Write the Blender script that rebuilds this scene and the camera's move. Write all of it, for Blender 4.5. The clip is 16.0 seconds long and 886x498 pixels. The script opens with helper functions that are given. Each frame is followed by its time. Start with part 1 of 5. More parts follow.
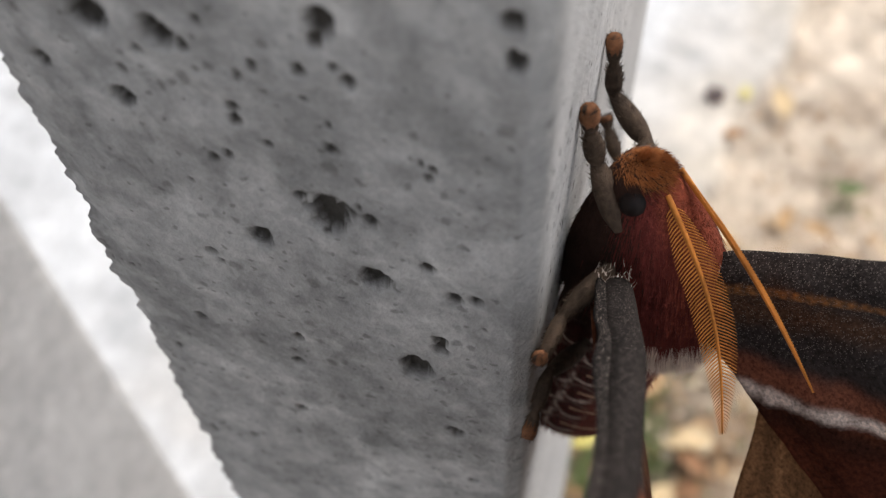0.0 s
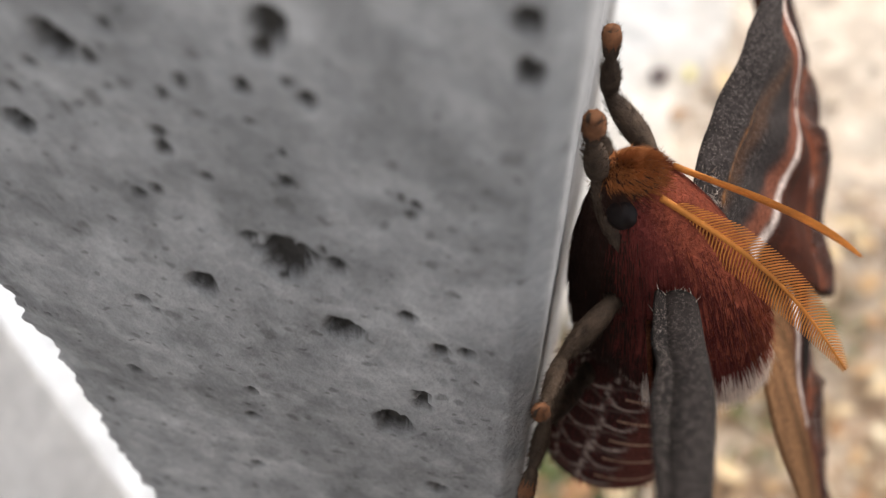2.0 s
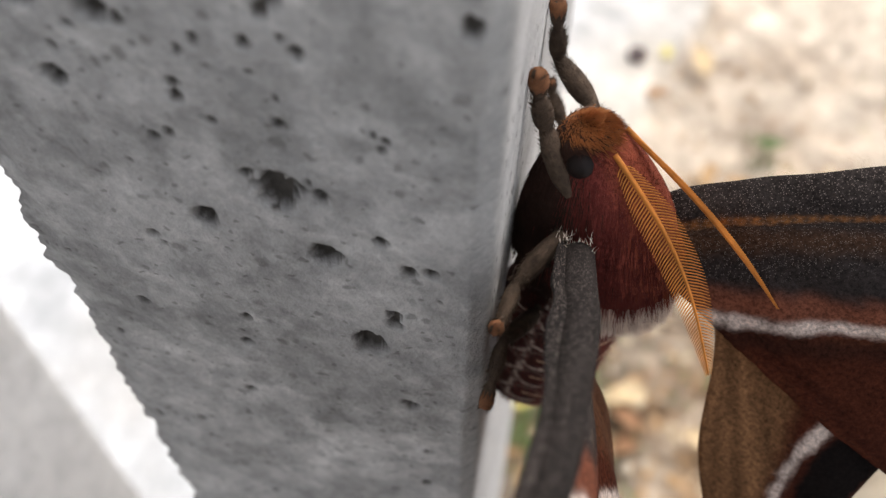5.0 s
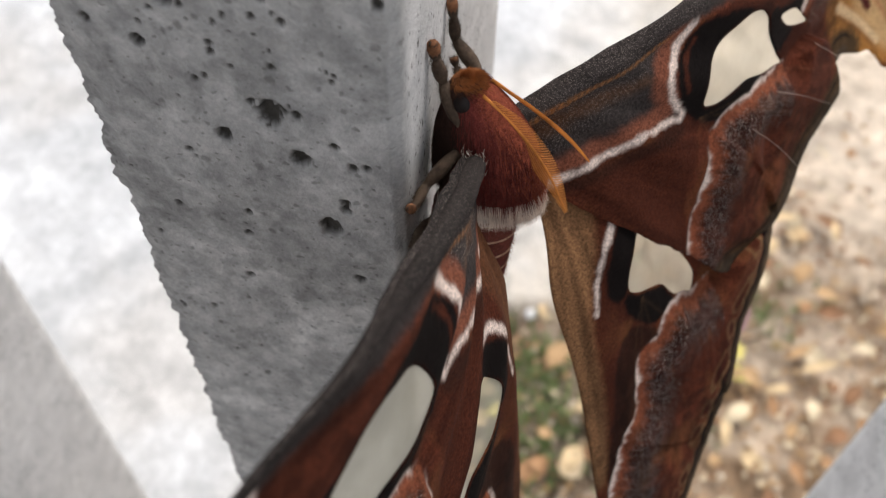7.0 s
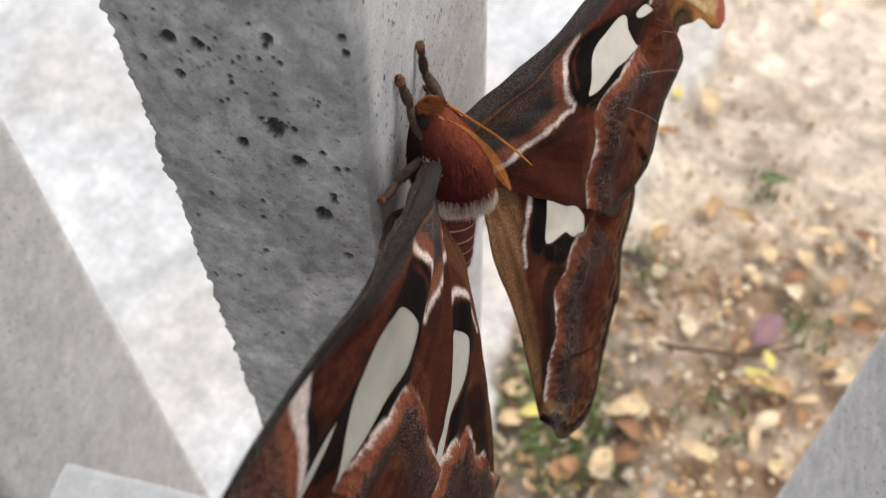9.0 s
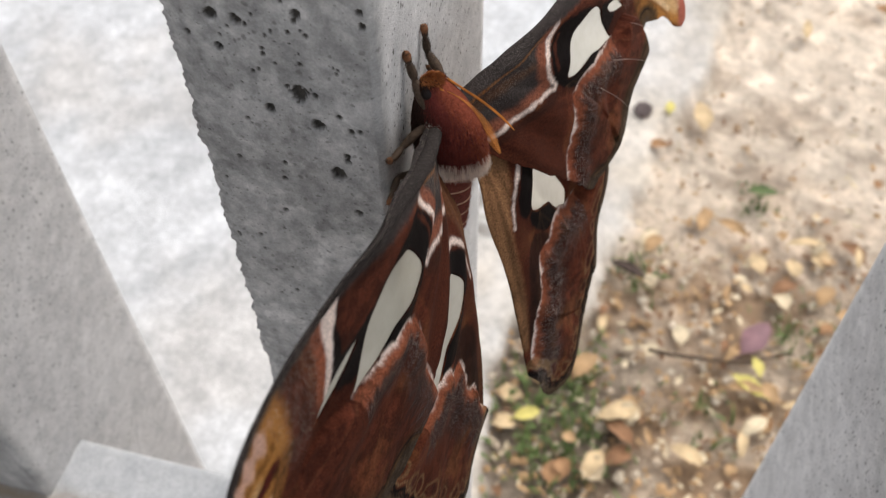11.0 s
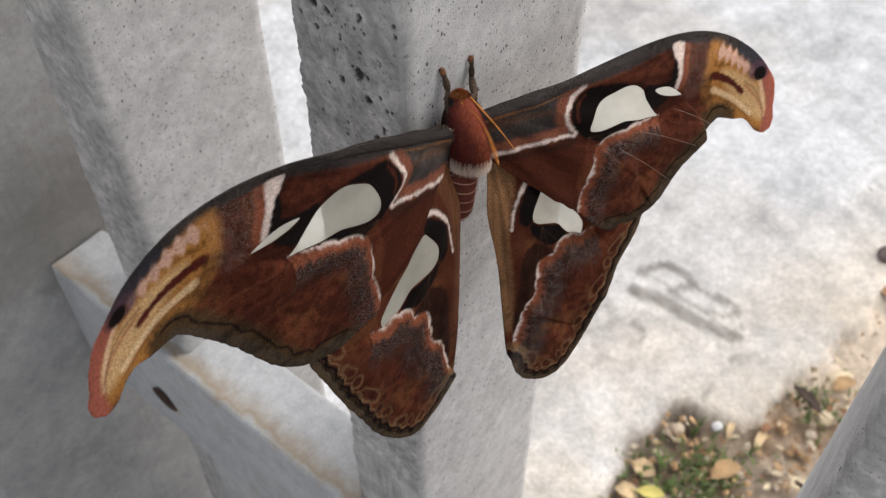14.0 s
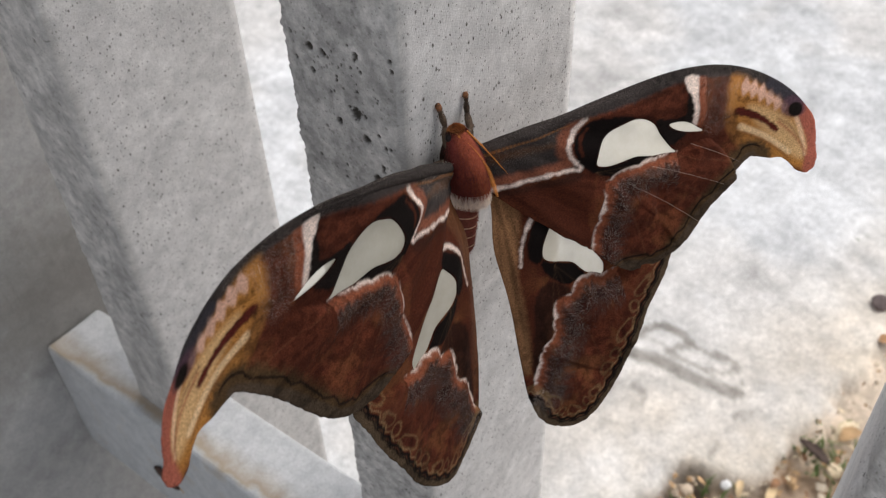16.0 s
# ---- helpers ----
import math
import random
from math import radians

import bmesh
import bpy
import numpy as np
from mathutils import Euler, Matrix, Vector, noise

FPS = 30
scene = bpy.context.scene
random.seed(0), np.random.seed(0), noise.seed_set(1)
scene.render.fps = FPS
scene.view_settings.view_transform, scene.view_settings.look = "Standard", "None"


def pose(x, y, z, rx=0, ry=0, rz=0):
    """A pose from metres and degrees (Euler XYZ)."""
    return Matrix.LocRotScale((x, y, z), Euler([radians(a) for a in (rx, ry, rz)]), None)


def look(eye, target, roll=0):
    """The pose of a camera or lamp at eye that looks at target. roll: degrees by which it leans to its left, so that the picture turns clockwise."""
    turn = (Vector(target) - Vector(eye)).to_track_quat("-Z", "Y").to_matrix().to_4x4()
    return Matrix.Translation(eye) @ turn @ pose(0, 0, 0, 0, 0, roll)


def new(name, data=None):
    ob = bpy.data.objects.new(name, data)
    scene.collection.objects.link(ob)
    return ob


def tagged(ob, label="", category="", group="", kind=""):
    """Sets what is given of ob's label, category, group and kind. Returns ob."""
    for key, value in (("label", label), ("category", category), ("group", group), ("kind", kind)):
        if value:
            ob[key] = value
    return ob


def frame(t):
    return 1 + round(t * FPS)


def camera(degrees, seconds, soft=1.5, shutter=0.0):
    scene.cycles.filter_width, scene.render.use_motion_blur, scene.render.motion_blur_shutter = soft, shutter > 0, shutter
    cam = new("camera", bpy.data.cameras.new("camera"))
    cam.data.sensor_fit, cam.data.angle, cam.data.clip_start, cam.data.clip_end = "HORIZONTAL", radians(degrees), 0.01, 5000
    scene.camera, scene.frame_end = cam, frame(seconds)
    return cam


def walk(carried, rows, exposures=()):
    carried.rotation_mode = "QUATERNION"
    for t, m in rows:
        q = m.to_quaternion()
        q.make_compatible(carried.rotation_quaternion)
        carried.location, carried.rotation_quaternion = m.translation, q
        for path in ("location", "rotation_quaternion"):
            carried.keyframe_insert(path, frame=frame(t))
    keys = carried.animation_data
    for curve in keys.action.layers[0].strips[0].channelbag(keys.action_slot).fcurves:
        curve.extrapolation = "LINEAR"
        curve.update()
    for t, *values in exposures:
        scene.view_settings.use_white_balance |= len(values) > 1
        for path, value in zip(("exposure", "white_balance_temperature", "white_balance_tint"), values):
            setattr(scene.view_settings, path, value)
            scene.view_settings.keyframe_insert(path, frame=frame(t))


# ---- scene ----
import functools

cam = camera(49.16, 16.0, soft=1.3)

PATH = [
    (0, (-0.03767, -0.00635, 0.77413), (0.52065, 0.18649, -0.03278), -3.11),
    (0.5, (-0.03459, -0.00575, 0.77156), (0.52037, 0.17072, -0.04137), -2.54),
    (1, (-0.03297, -0.00504, 0.77025), (0.52972, 0.15326, -0.04112), -1.33),
    (1.5, (-0.03076, -0.00367, 0.76816), (0.53281, 0.14159, -0.04505), -0.94),
    (2, (-0.02863, -0.00133, 0.76636), (0.53166, 0.13636, -0.05042), -0.75),
    (2.5, (-0.02720, 0.00033, 0.76386), (0.52652, 0.12895, -0.05885), -0.15),
    (3, (-0.02720, 0.00082, 0.76396), (0.52240, 0.12690, -0.06190), 0.03),
    (3.5, (-0.02775, -0.00101, 0.76422), (0.51864, 0.11976, -0.06455), 0.28),
    (3.7, (-0.02836, -0.00175, 0.76428), (0.51950, 0.11528, -0.06406), 0.49),
    (5.8, (-0.04819, -0.01045, 0.78235), (0.50287, 0.10654, -0.04388), 0.36),
    (6, (-0.05184, -0.01345, 0.78458), (0.50808, 0.10996, -0.03472), 0.15),
    (6.5, (-0.06100, -0.01700, 0.79100), (1.07300, 0.22000, -0.83900), 0.60),
    (7, (-0.07049, -0.01791, 0.79901), (0.50909, 0.08948, -0.00880), 0.98),
    (7.5, (-0.07700, -0.02322, 0.80470), (0.49384, 0.09700, -0.00752), 0.23),
    (8, (-0.07878, -0.02832, 0.81015), (0.48556, 0.11095, -0.00356), -1.05),
    (8.5, (-0.07980, -0.03357, 0.81187), (0.48670, 0.11487, 0.00130), -1.54),
    (9, (-0.09226, -0.03721, 0.82702), (0.48163, 0.12741, 0.02480), -2.07),
    (9.2, (-0.09924, -0.03688, 0.83106), (0.48226, 0.12942, 0.03469), -2.07),
    (11.5, (-0.11492, -0.04907, 0.83838), (0.47574, 0.11998, 0.04937), -1.11),
    (12, (-0.10763, -0.06993, 0.83909), (0.46342, 0.16397, 0.05220), -0.74),
    (12.5, (-0.11046, -0.09592, 0.85282), (0.43576, 0.21292, 0.07419), 0.59),
    (13, (-0.12171, -0.10469, 0.86015), (0.40844, 0.25205, 0.09095), 0.98),
    (13.5, (-0.12699, -0.11611, 0.86413), (0.38994, 0.27128, 0.10077), 0.72),
    (14, (-0.13376, -0.12360, 0.87483), (0.36995, 0.29555, 0.11945), -0.19),
    (14.5, (-0.13716, -0.12908, 0.88019), (0.35830, 0.30845, 0.12980), -0.79),
    (15, (-0.14175, -0.13405, 0.88571), (0.35241, 0.31030, 0.13848), -1.26),
    (15.5, (-0.14073, -0.13566, 0.88451), (0.36828, 0.31367, 0.15034), -1.66),
    (16, (-0.14383, -0.12650, 0.86663), (0.41607, 0.32210, 0.17002), -2.55),
]
LENS_OPENING = 0.00135
cam.data.dof.use_dof = True
cam.data.dof.aperture_fstop = cam.data.lens / 1000 / LENS_OPENING
walk(cam, [(t, look(eye, target, roll)) for t, eye, target, roll in PATH], exposures=[(0, 0.6), (1.0, 0.73), (3.7, 0.9), (6.0, 0.72), (9.0, 0.62), (12.0, 0.5), (16.0, 0.46)])

# ---- daylight: bright hazy sky, weak wide sun on the garden side ----
world = bpy.data.worlds.new("sky")
scene.world = world
world.use_nodes = True
nt = world.node_tree
sky = nt.nodes.new("ShaderNodeTexSky")
sky.sky_type = "NISHITA"
sky.sun_disc = False
sky.sun_elevation = radians(58)
sky.sun_rotation = radians(120)
sky.air_density = 1.0
sky.dust_density = 4.0
pale = nt.nodes.new("ShaderNodeHueSaturation")  # thin cloud takes most of the blue out
pale.inputs["Saturation"].default_value = 0.32
nt.links.new(sky.outputs[0], pale.inputs["Color"])
nt.links.new(pale.outputs[0], nt.nodes["Background"].inputs[0])
nt.nodes["Background"].inputs[1].default_value = 0.15
sun_data = bpy.data.lights.new("sun", "SUN")
sun_data.energy = 1.0
sun_data.angle = radians(60)
sun_data.color = (1.0, 0.98, 0.95)
sun = new("sun", sun_data)
sun.matrix_world = look((3.0, -1.7, 5.5), (0, 0, 0))


# ---- helpers ----
def tree(name):
    m = bpy.data.materials.new(name)
    m.use_nodes = True
    n = m.node_tree.nodes
    return m, n, m.node_tree.links, n["Principled BSDF"]


def node(n, kind, **values):
    o = n.new(kind)
    for k, v in values.items():
        o.inputs[k].default_value = v
    return o


def noise_tex(n, links, coord, scale, detail=6.0, rough=0.6):
    t = node(n, "ShaderNodeTexNoise", Scale=scale, Detail=detail, Roughness=rough)
    turn = node(n, "ShaderNodeMapping", Location=(1.7, 2.3, 0.9), Rotation=(0.61, 0.93, 0.37))
    links.new(coord, turn.inputs["Vector"])
    links.new(turn.outputs[0], t.inputs["Vector"])
    return t.outputs["Fac"]


def ramp(n, links, fac, stops):
    r = n.new("ShaderNodeValToRGB")
    e = r.color_ramp.elements
    while len(e) < len(stops):
        e.new(0.5)
    for s, (p, c) in zip(e, stops):
        s.position, s.color = p, c
    links.new(fac, r.inputs[0])
    return r.outputs[0]


def mix(n, links, kind, fac, a, b):
    m = n.new("ShaderNodeMix")
    m.data_type, m.blend_type = "RGBA", kind
    for sock, v in ((m.inputs["Factor"], fac), (m.inputs["A"], a), (m.inputs["B"], b)):
        if isinstance(v, (int, float)):
            sock.default_value = v
        elif isinstance(v, tuple):
            sock.default_value = v
        else:
            links.new(v, sock)
    return m.outputs["Result"]


def bump(n, links, height, strength, distance, out):
    b = node(n, "ShaderNodeBump", Strength=strength, Distance=distance)
    links.new(height, b.inputs["Height"])
    links.new(b.outputs[0], out)


def mesh_of(name, verts, faces, mat, smooth=True):
    me = bpy.data.meshes.new(name)
    me.from_pydata([tuple(map(float, v)) for v in verts], [], [tuple(map(int, q)) for q in faces])
    me.materials.append(mat)
    if smooth:
        me.polygons.foreach_set("use_smooth", [True] * len(me.polygons))
    me.update()
    return me


def colours(me, name, values):
    """A point colour layer from rows of r, g, b."""
    a = me.color_attributes.new(name, "FLOAT_COLOR", "POINT")
    v = np.ones((len(values), 4))
    v[:, : values.shape[1]] = values
    a.data.foreach_set("color", v.ravel())


def child(name, me, parent, label=""):
    o = new(name, me)
    o.parent = parent
    return tagged(o, label) if label else o


def from_bm(name, bm, mat, smooth=True):
    me = bpy.data.meshes.new(name)
    bmesh.ops.recalc_face_normals(bm, faces=bm.faces)
    bm.to_mesh(me)
    bm.free()
    me.materials.append(mat)
    if smooth:
        me.polygons.foreach_set("use_smooth", [True] * len(me.polygons))
    return me


def fade(x):
    x = np.clip(x, 0, 1)
    return x * x * (3 - 2 * x)


def hash2(i, j, s=0):
    v = np.sin(i * 127.1 + j * 311.7 + s * 74.7) * 43758.5453
    return v - np.floor(v)


def vnoise(x, y, s=0):
    """Smooth value noise of unit cells, 0 to 1."""
    i, j = np.floor(x), np.floor(y)
    u, v = fade(x - i), fade(y - j)
    a, b, c, d = hash2(i, j, s), hash2(i + 1, j, s), hash2(i, j + 1, s), hash2(i + 1, j + 1, s)
    return a + (b - a) * u + (c - a) * v + (a - b - c + d) * u * v


def fnoise(x, y, s=0, octaves=4):
    t, amp, tot = 0, 1.0, 0
    for k in range(octaves):
        t = t + amp * vnoise(x * 2**k, y * 2**k, s + k)
        tot += amp
        amp *= 0.55
    return t / tot


def spline(points, step, closed=False):
    """Points along a smooth curve through the given ones, about step apart."""
    p = np.array(points, float)
    n = len(p)
    out = []
    for i in range(n if closed else n - 1):
        g = lambda k: p[k % n] if closed else p[min(max(k, 0), n - 1)]
        a, b, c, d = g(i - 1), g(i), g(i + 1), g(i + 2)
        k = max(2, int(np.linalg.norm(c - b) / step) + 1)
        for t in np.arange(k) / k:
            out.append(0.5 * (2 * b + (c - a) * t + (2 * a - 5 * b + 4 * c - d) * t * t + (3 * b - a - 3 * c + d) * t**3))
    if not closed:
        out.append(p[-1])
    return np.array(out)


def to_line(q, line, closed=False):
    """Distance of points q to a polyline, the nearest point on it, and the share of the way along."""
    a = line
    b = np.roll(line, -1, 0) if closed else line[1:]
    a = a if closed else a[:-1]
    best = np.full(len(q), 1e9)
    near = np.zeros_like(q)
    along = np.zeros(len(q))
    for k in range(len(a)):
        d = b[k] - a[k]
        t = np.clip(((q - a[k]) @ d) / max(d @ d, 1e-12), 0, 1)
        p = a[k] + t[:, None] * d
        r = np.hypot(*(q - p).T)
        m = r < best
        best[m], near[m], along[m] = r[m], p[m], (k + t[m]) / len(a)
    return best, near, along


def inside(q, poly):
    x, y = q.T
    r = np.zeros(len(q), bool)
    for (x0, y0), (x1, y1) in zip(poly, np.roll(poly, -1, 0)):
        r ^= ((y0 > y) != (y1 > y)) & (x < (x1 - x0) * (y - y0) / (y1 - y0 + 1e-15) + x0)
    return r


# ---- materials ----
def concrete(name, light, dark, spot=0.35, warm=(0.42, 0.36, 0.28, 1)):
    m, n, l, p = tree(name)
    c = n.new("ShaderNodeTexCoord").outputs["Object"]
    big = noise_tex(n, l, c, 18, 5)
    mid = noise_tex(n, l, c, 120, 6, 0.7)
    fine = noise_tex(n, l, c, 900, 4, 0.7)
    base = ramp(n, l, big, [(0.3, dark), (0.7, light)])
    blot = ramp(n, l, mid, [(0.35, (0.62, 0.62, 0.63, 1)), (0.62, (1.12, 1.12, 1.1, 1))])
    col = mix(n, l, "MULTIPLY", 0.45, base, blot)
    grain = ramp(n, l, fine, [(0.3, (0.72, 0.72, 0.72, 1)), (0.6, (1.1, 1.1, 1.1, 1))])
    col = mix(n, l, "MULTIPLY", 0.6, col, grain)
    # small holes as flat dots, their shade put into the colour
    v = node(n, "ShaderNodeTexVoronoi", Scale=330.0, Randomness=1.0)
    l.new(c, v.inputs["Vector"])
    hole = ramp(n, l, v.outputs["Distance"], [(0.0, (1, 1, 1, 1)), (0.16, (0, 0, 0, 1))])
    gate = ramp(n, l, noise_tex(n, l, c, 45, 3), [(0.52, (0, 0, 0, 1)), (0.62, (1, 1, 1, 1))])
    hole = mix(n, l, "MULTIPLY", 1.0, hole, gate)
    col = mix(n, l, "MIX", hole, col, (0.06, 0.055, 0.05, 1))
    stain = ramp(n, l, noise_tex(n, l, c, 17, 7, 0.7), [(0.52, (0, 0, 0, 1)), (0.78, (spot, spot, spot, 1))])
    col = mix(n, l, "MIX", stain, col, warm)
    l.new(col, p.inputs["Base Color"])
    p.inputs["Roughness"].default_value = 0.85
    h = mix(n, l, "ADD", 0.5, mid, fine)
    bump(n, l, h, 0.35, 0.0012, p.inputs["Normal"])
    return m


CONCRETE_PALE = concrete("pale_concrete", (0.54, 0.53, 0.51, 1), (0.4, 0.395, 0.385, 1), 0.25)
CONCRETE_DAMP = concrete("damp_concrete", (0.40, 0.395, 0.385, 1), (0.26, 0.255, 0.248, 1), 0.75, (0.15, 0.13, 0.115, 1))


def attribute_material(name, rough, speckle, scale=2600, height=0.00025, gloss=0.5, frost=False, pores=False, mottle=()):
    m, n, l, p = tree(name)
    a = n.new("ShaderNodeAttribute")
    a.attribute_name = "pattern"
    c = n.new("ShaderNodeTexCoord").outputs["Object"]
    f = noise_tex(n, l, c, scale, 3, 0.7)
    g = ramp(n, l, f, [(0.28, (1 - speckle,) * 3 + (1,)), (0.68, (1 + speckle,) * 3 + (1,))])
    k = ramp(n, l, noise_tex(n, l, c, scale / 9, 5, 0.65), [(0.3, (0.88, 0.88, 0.88, 1)), (0.7, (1.1, 1.09, 1.08, 1))])
    col = mix(n, l, "MULTIPLY", 1.0, mix(n, l, "MULTIPLY", 1.0, a.outputs["Color"], g), k)
    for size, low, high in mottle:
        col = mix(n, l, "MULTIPLY", 1.0, col, ramp(n, l, noise_tex(n, l, c, size, 6, 0.65), [(0.36, (low,) * 3 + (1,)), (0.64, (high,) * 3 + (1,))]))
    if frost:  # pale single scales among the dark ones
        v = node(n, "ShaderNodeTexVoronoi", Scale=7200.0, Randomness=1.0)
        l.new(c, v.inputs["Vector"])
        dot = ramp(n, l, v.outputs["Distance"], [(0.22, (1, 1, 1, 1)), (0.42, (0, 0, 0, 1))])
        few = ramp(n, l, v.outputs["Color"], [(0.55, (0, 0, 0, 1)), (0.6, (1, 1, 1, 1))])
        amount = mix(n, l, "MULTIPLY", 1.0, mix(n, l, "MULTIPLY", 1.0, dot, few), a.outputs["Alpha"])
        col = mix(n, l, "MIX", amount, col, (0.6, 0.5, 0.44, 1))
    if pores:  # pin holes left by air in the cement: flat dots, inner shade painted
        sep, flat, sheet = n.new("ShaderNodeSeparateXYZ"), n.new("ShaderNodeMath"), n.new("ShaderNodeCombineXYZ")
        l.new(c, sep.inputs[0])
        flat.operation = "MULTIPLY_ADD"
        l.new(sep.outputs[0], flat.inputs[0])
        flat.inputs[1].default_value = 1.6
        l.new(sep.outputs[1], flat.inputs[2])
        l.new(flat.outputs[0], sheet.inputs[0])
        l.new(sep.outputs[2], sheet.inputs[1])
        warp = node(n, "ShaderNodeTexNoise", Scale=900.0)
        l.new(c, warp.inputs["Vector"])
        bent = mix(n, l, "ADD", 0.0011, sheet.outputs[0], warp.outputs["Color"])
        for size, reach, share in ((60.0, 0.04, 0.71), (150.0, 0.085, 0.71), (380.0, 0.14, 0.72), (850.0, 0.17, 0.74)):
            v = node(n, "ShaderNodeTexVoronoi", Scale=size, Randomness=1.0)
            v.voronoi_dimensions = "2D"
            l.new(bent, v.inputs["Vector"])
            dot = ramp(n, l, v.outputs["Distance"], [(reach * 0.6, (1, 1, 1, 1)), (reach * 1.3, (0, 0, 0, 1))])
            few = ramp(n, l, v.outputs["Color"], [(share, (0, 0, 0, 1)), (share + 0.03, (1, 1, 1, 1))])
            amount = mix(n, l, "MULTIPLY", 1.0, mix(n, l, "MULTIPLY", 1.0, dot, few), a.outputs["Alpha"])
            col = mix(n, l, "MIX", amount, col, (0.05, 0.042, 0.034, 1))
    l.new(col, p.inputs["Base Color"])
    p.inputs["Roughness"].default_value = rough
    p.inputs["Specular IOR Level"].default_value = gloss
    bump(n, l, f, 0.5, height, p.inputs["Normal"])
    return m


def plain(name, colour, rough, scale, vary=0.25, height=0.0, metal=0.0):
    m, n, l, p = tree(name)
    c = n.new("ShaderNodeTexCoord").outputs["Object"]
    f = noise_tex(n, l, c, scale, 5, 0.65)
    b = noise_tex(n, l, c, scale / 7, 3, 0.6)
    lo, hi = ((1 - vary),) * 3 + (1,), ((1 + vary),) * 3 + (1,)
    col = mix(n, l, "MULTIPLY", 1.0, mix(n, l, "MULTIPLY", 1.0, colour, ramp(n, l, f, [(0.3, lo), (0.7, hi)])), ramp(n, l, b, [(0.3, lo), (0.7, hi)]))
    l.new(col, p.inputs["Base Color"])
    p.inputs["Roughness"].default_value = rough
    p.inputs["Metallic"].default_value = metal
    p.inputs["Specular IOR Level"].default_value = 0.2
    if height:
        bump(n, l, f, 0.6, height, p.inputs["Normal"])
    return m


WING = attribute_material("wing_scales", 0.8, 0.55, 2600, 0.0003, 0.06, True)
GROUND = attribute_material("ground_surface", 0.9, 0.16, 260, 0.003, 0.3, mottle=((7, 0.88, 1.08), (28, 0.9, 1.08), (120, 0.88, 1.1)))
POSTSKIN = attribute_material("pitted_concrete", 0.85, 0.14, 1700, 0.0006, 0.3, False, True, ((22, 0.93, 1.08), (60, 0.92, 1.1), (140, 0.94, 1.08), (330, 0.95, 1.05)))


# ---- balustrade posts ----
POST_W, POST_D, RAIL_Z = 0.0383, 0.082, 0.468
PITS = [(15.05, 734.42, 0.47), (11.99, 734.4, 0.51), (28.38, 728.94, 0.69), (20.39, 730.09, 0.46), (20.35, 728.86, 0.46), (13.8, 727.86, 0.45), (15.03, 720.75, 1.62), (13.31, 721.17, 0.48), (11.89, 721.01, 0.58), (16.99, 722.24, 0.49), (21.11, 715.9, 0.99), (12.22, 713.73, 1.19), (7.94, 716.79, 0.54), (5.97, 713.44, 0.66), (4.32, 713.9, 0.55), (7.33, 706.68, 0.65), (7.33, 705.21, 0.66), (9.54, 701.66, 1.49), (6.3, 690.8, 0.67), (12.15, 656.61, 1.04), (19.45, 733.0, 0.34), (18.15, 734.21, 0.34), (28.77, 735.89, 1.16), (24.07, 735.36, 1.0), (22.63, 734.88, 0.48), (13.27, 738.54, 0.86), (13.83, 736.86, 0.5), (26.01, 733.8, 0.38), (2.31, 740.89, 0.59), (2.02, 738.04, 0.68), (28.59, 728.65, 0.64)]
MORE_PITS = [(33.8, 731.1, 0.55), (27.7, 731.7, 0.28), (22.1, 733.0, 0.22), (12.8, 735.3, 0.33), (17.8, 732.2, 0.22), (13.8, 730.2, 0.22), (18.4, 727.2, 0.28), (21.8, 725.2, 0.33), (25.5, 721.3, 0.22), (12.7, 722.4, 0.22), (15.4, 718.6, 0.28), (7.8, 728.5, 0.28), (7.1, 728.0, 0.28), (7.4, 727.0, 0.28), (10.4, 712.9, 0.22), (12.1, 715.0, 0.28), (3.6, 710.2, 0.17), (35.0, 707.5, 0.22), (25.4, 711.4, 0.28)]
SCRATCHES = [[(31.9, 722.4), (30.1, 721.2), (28.6, 719.4)], [(25.9, 711.9), (24.7, 709.3), (24.2, 703.2)], [(18.1, 725.4), (18.3, 722.6)], [(28.1, 727.5), (27.6, 724.9)]]


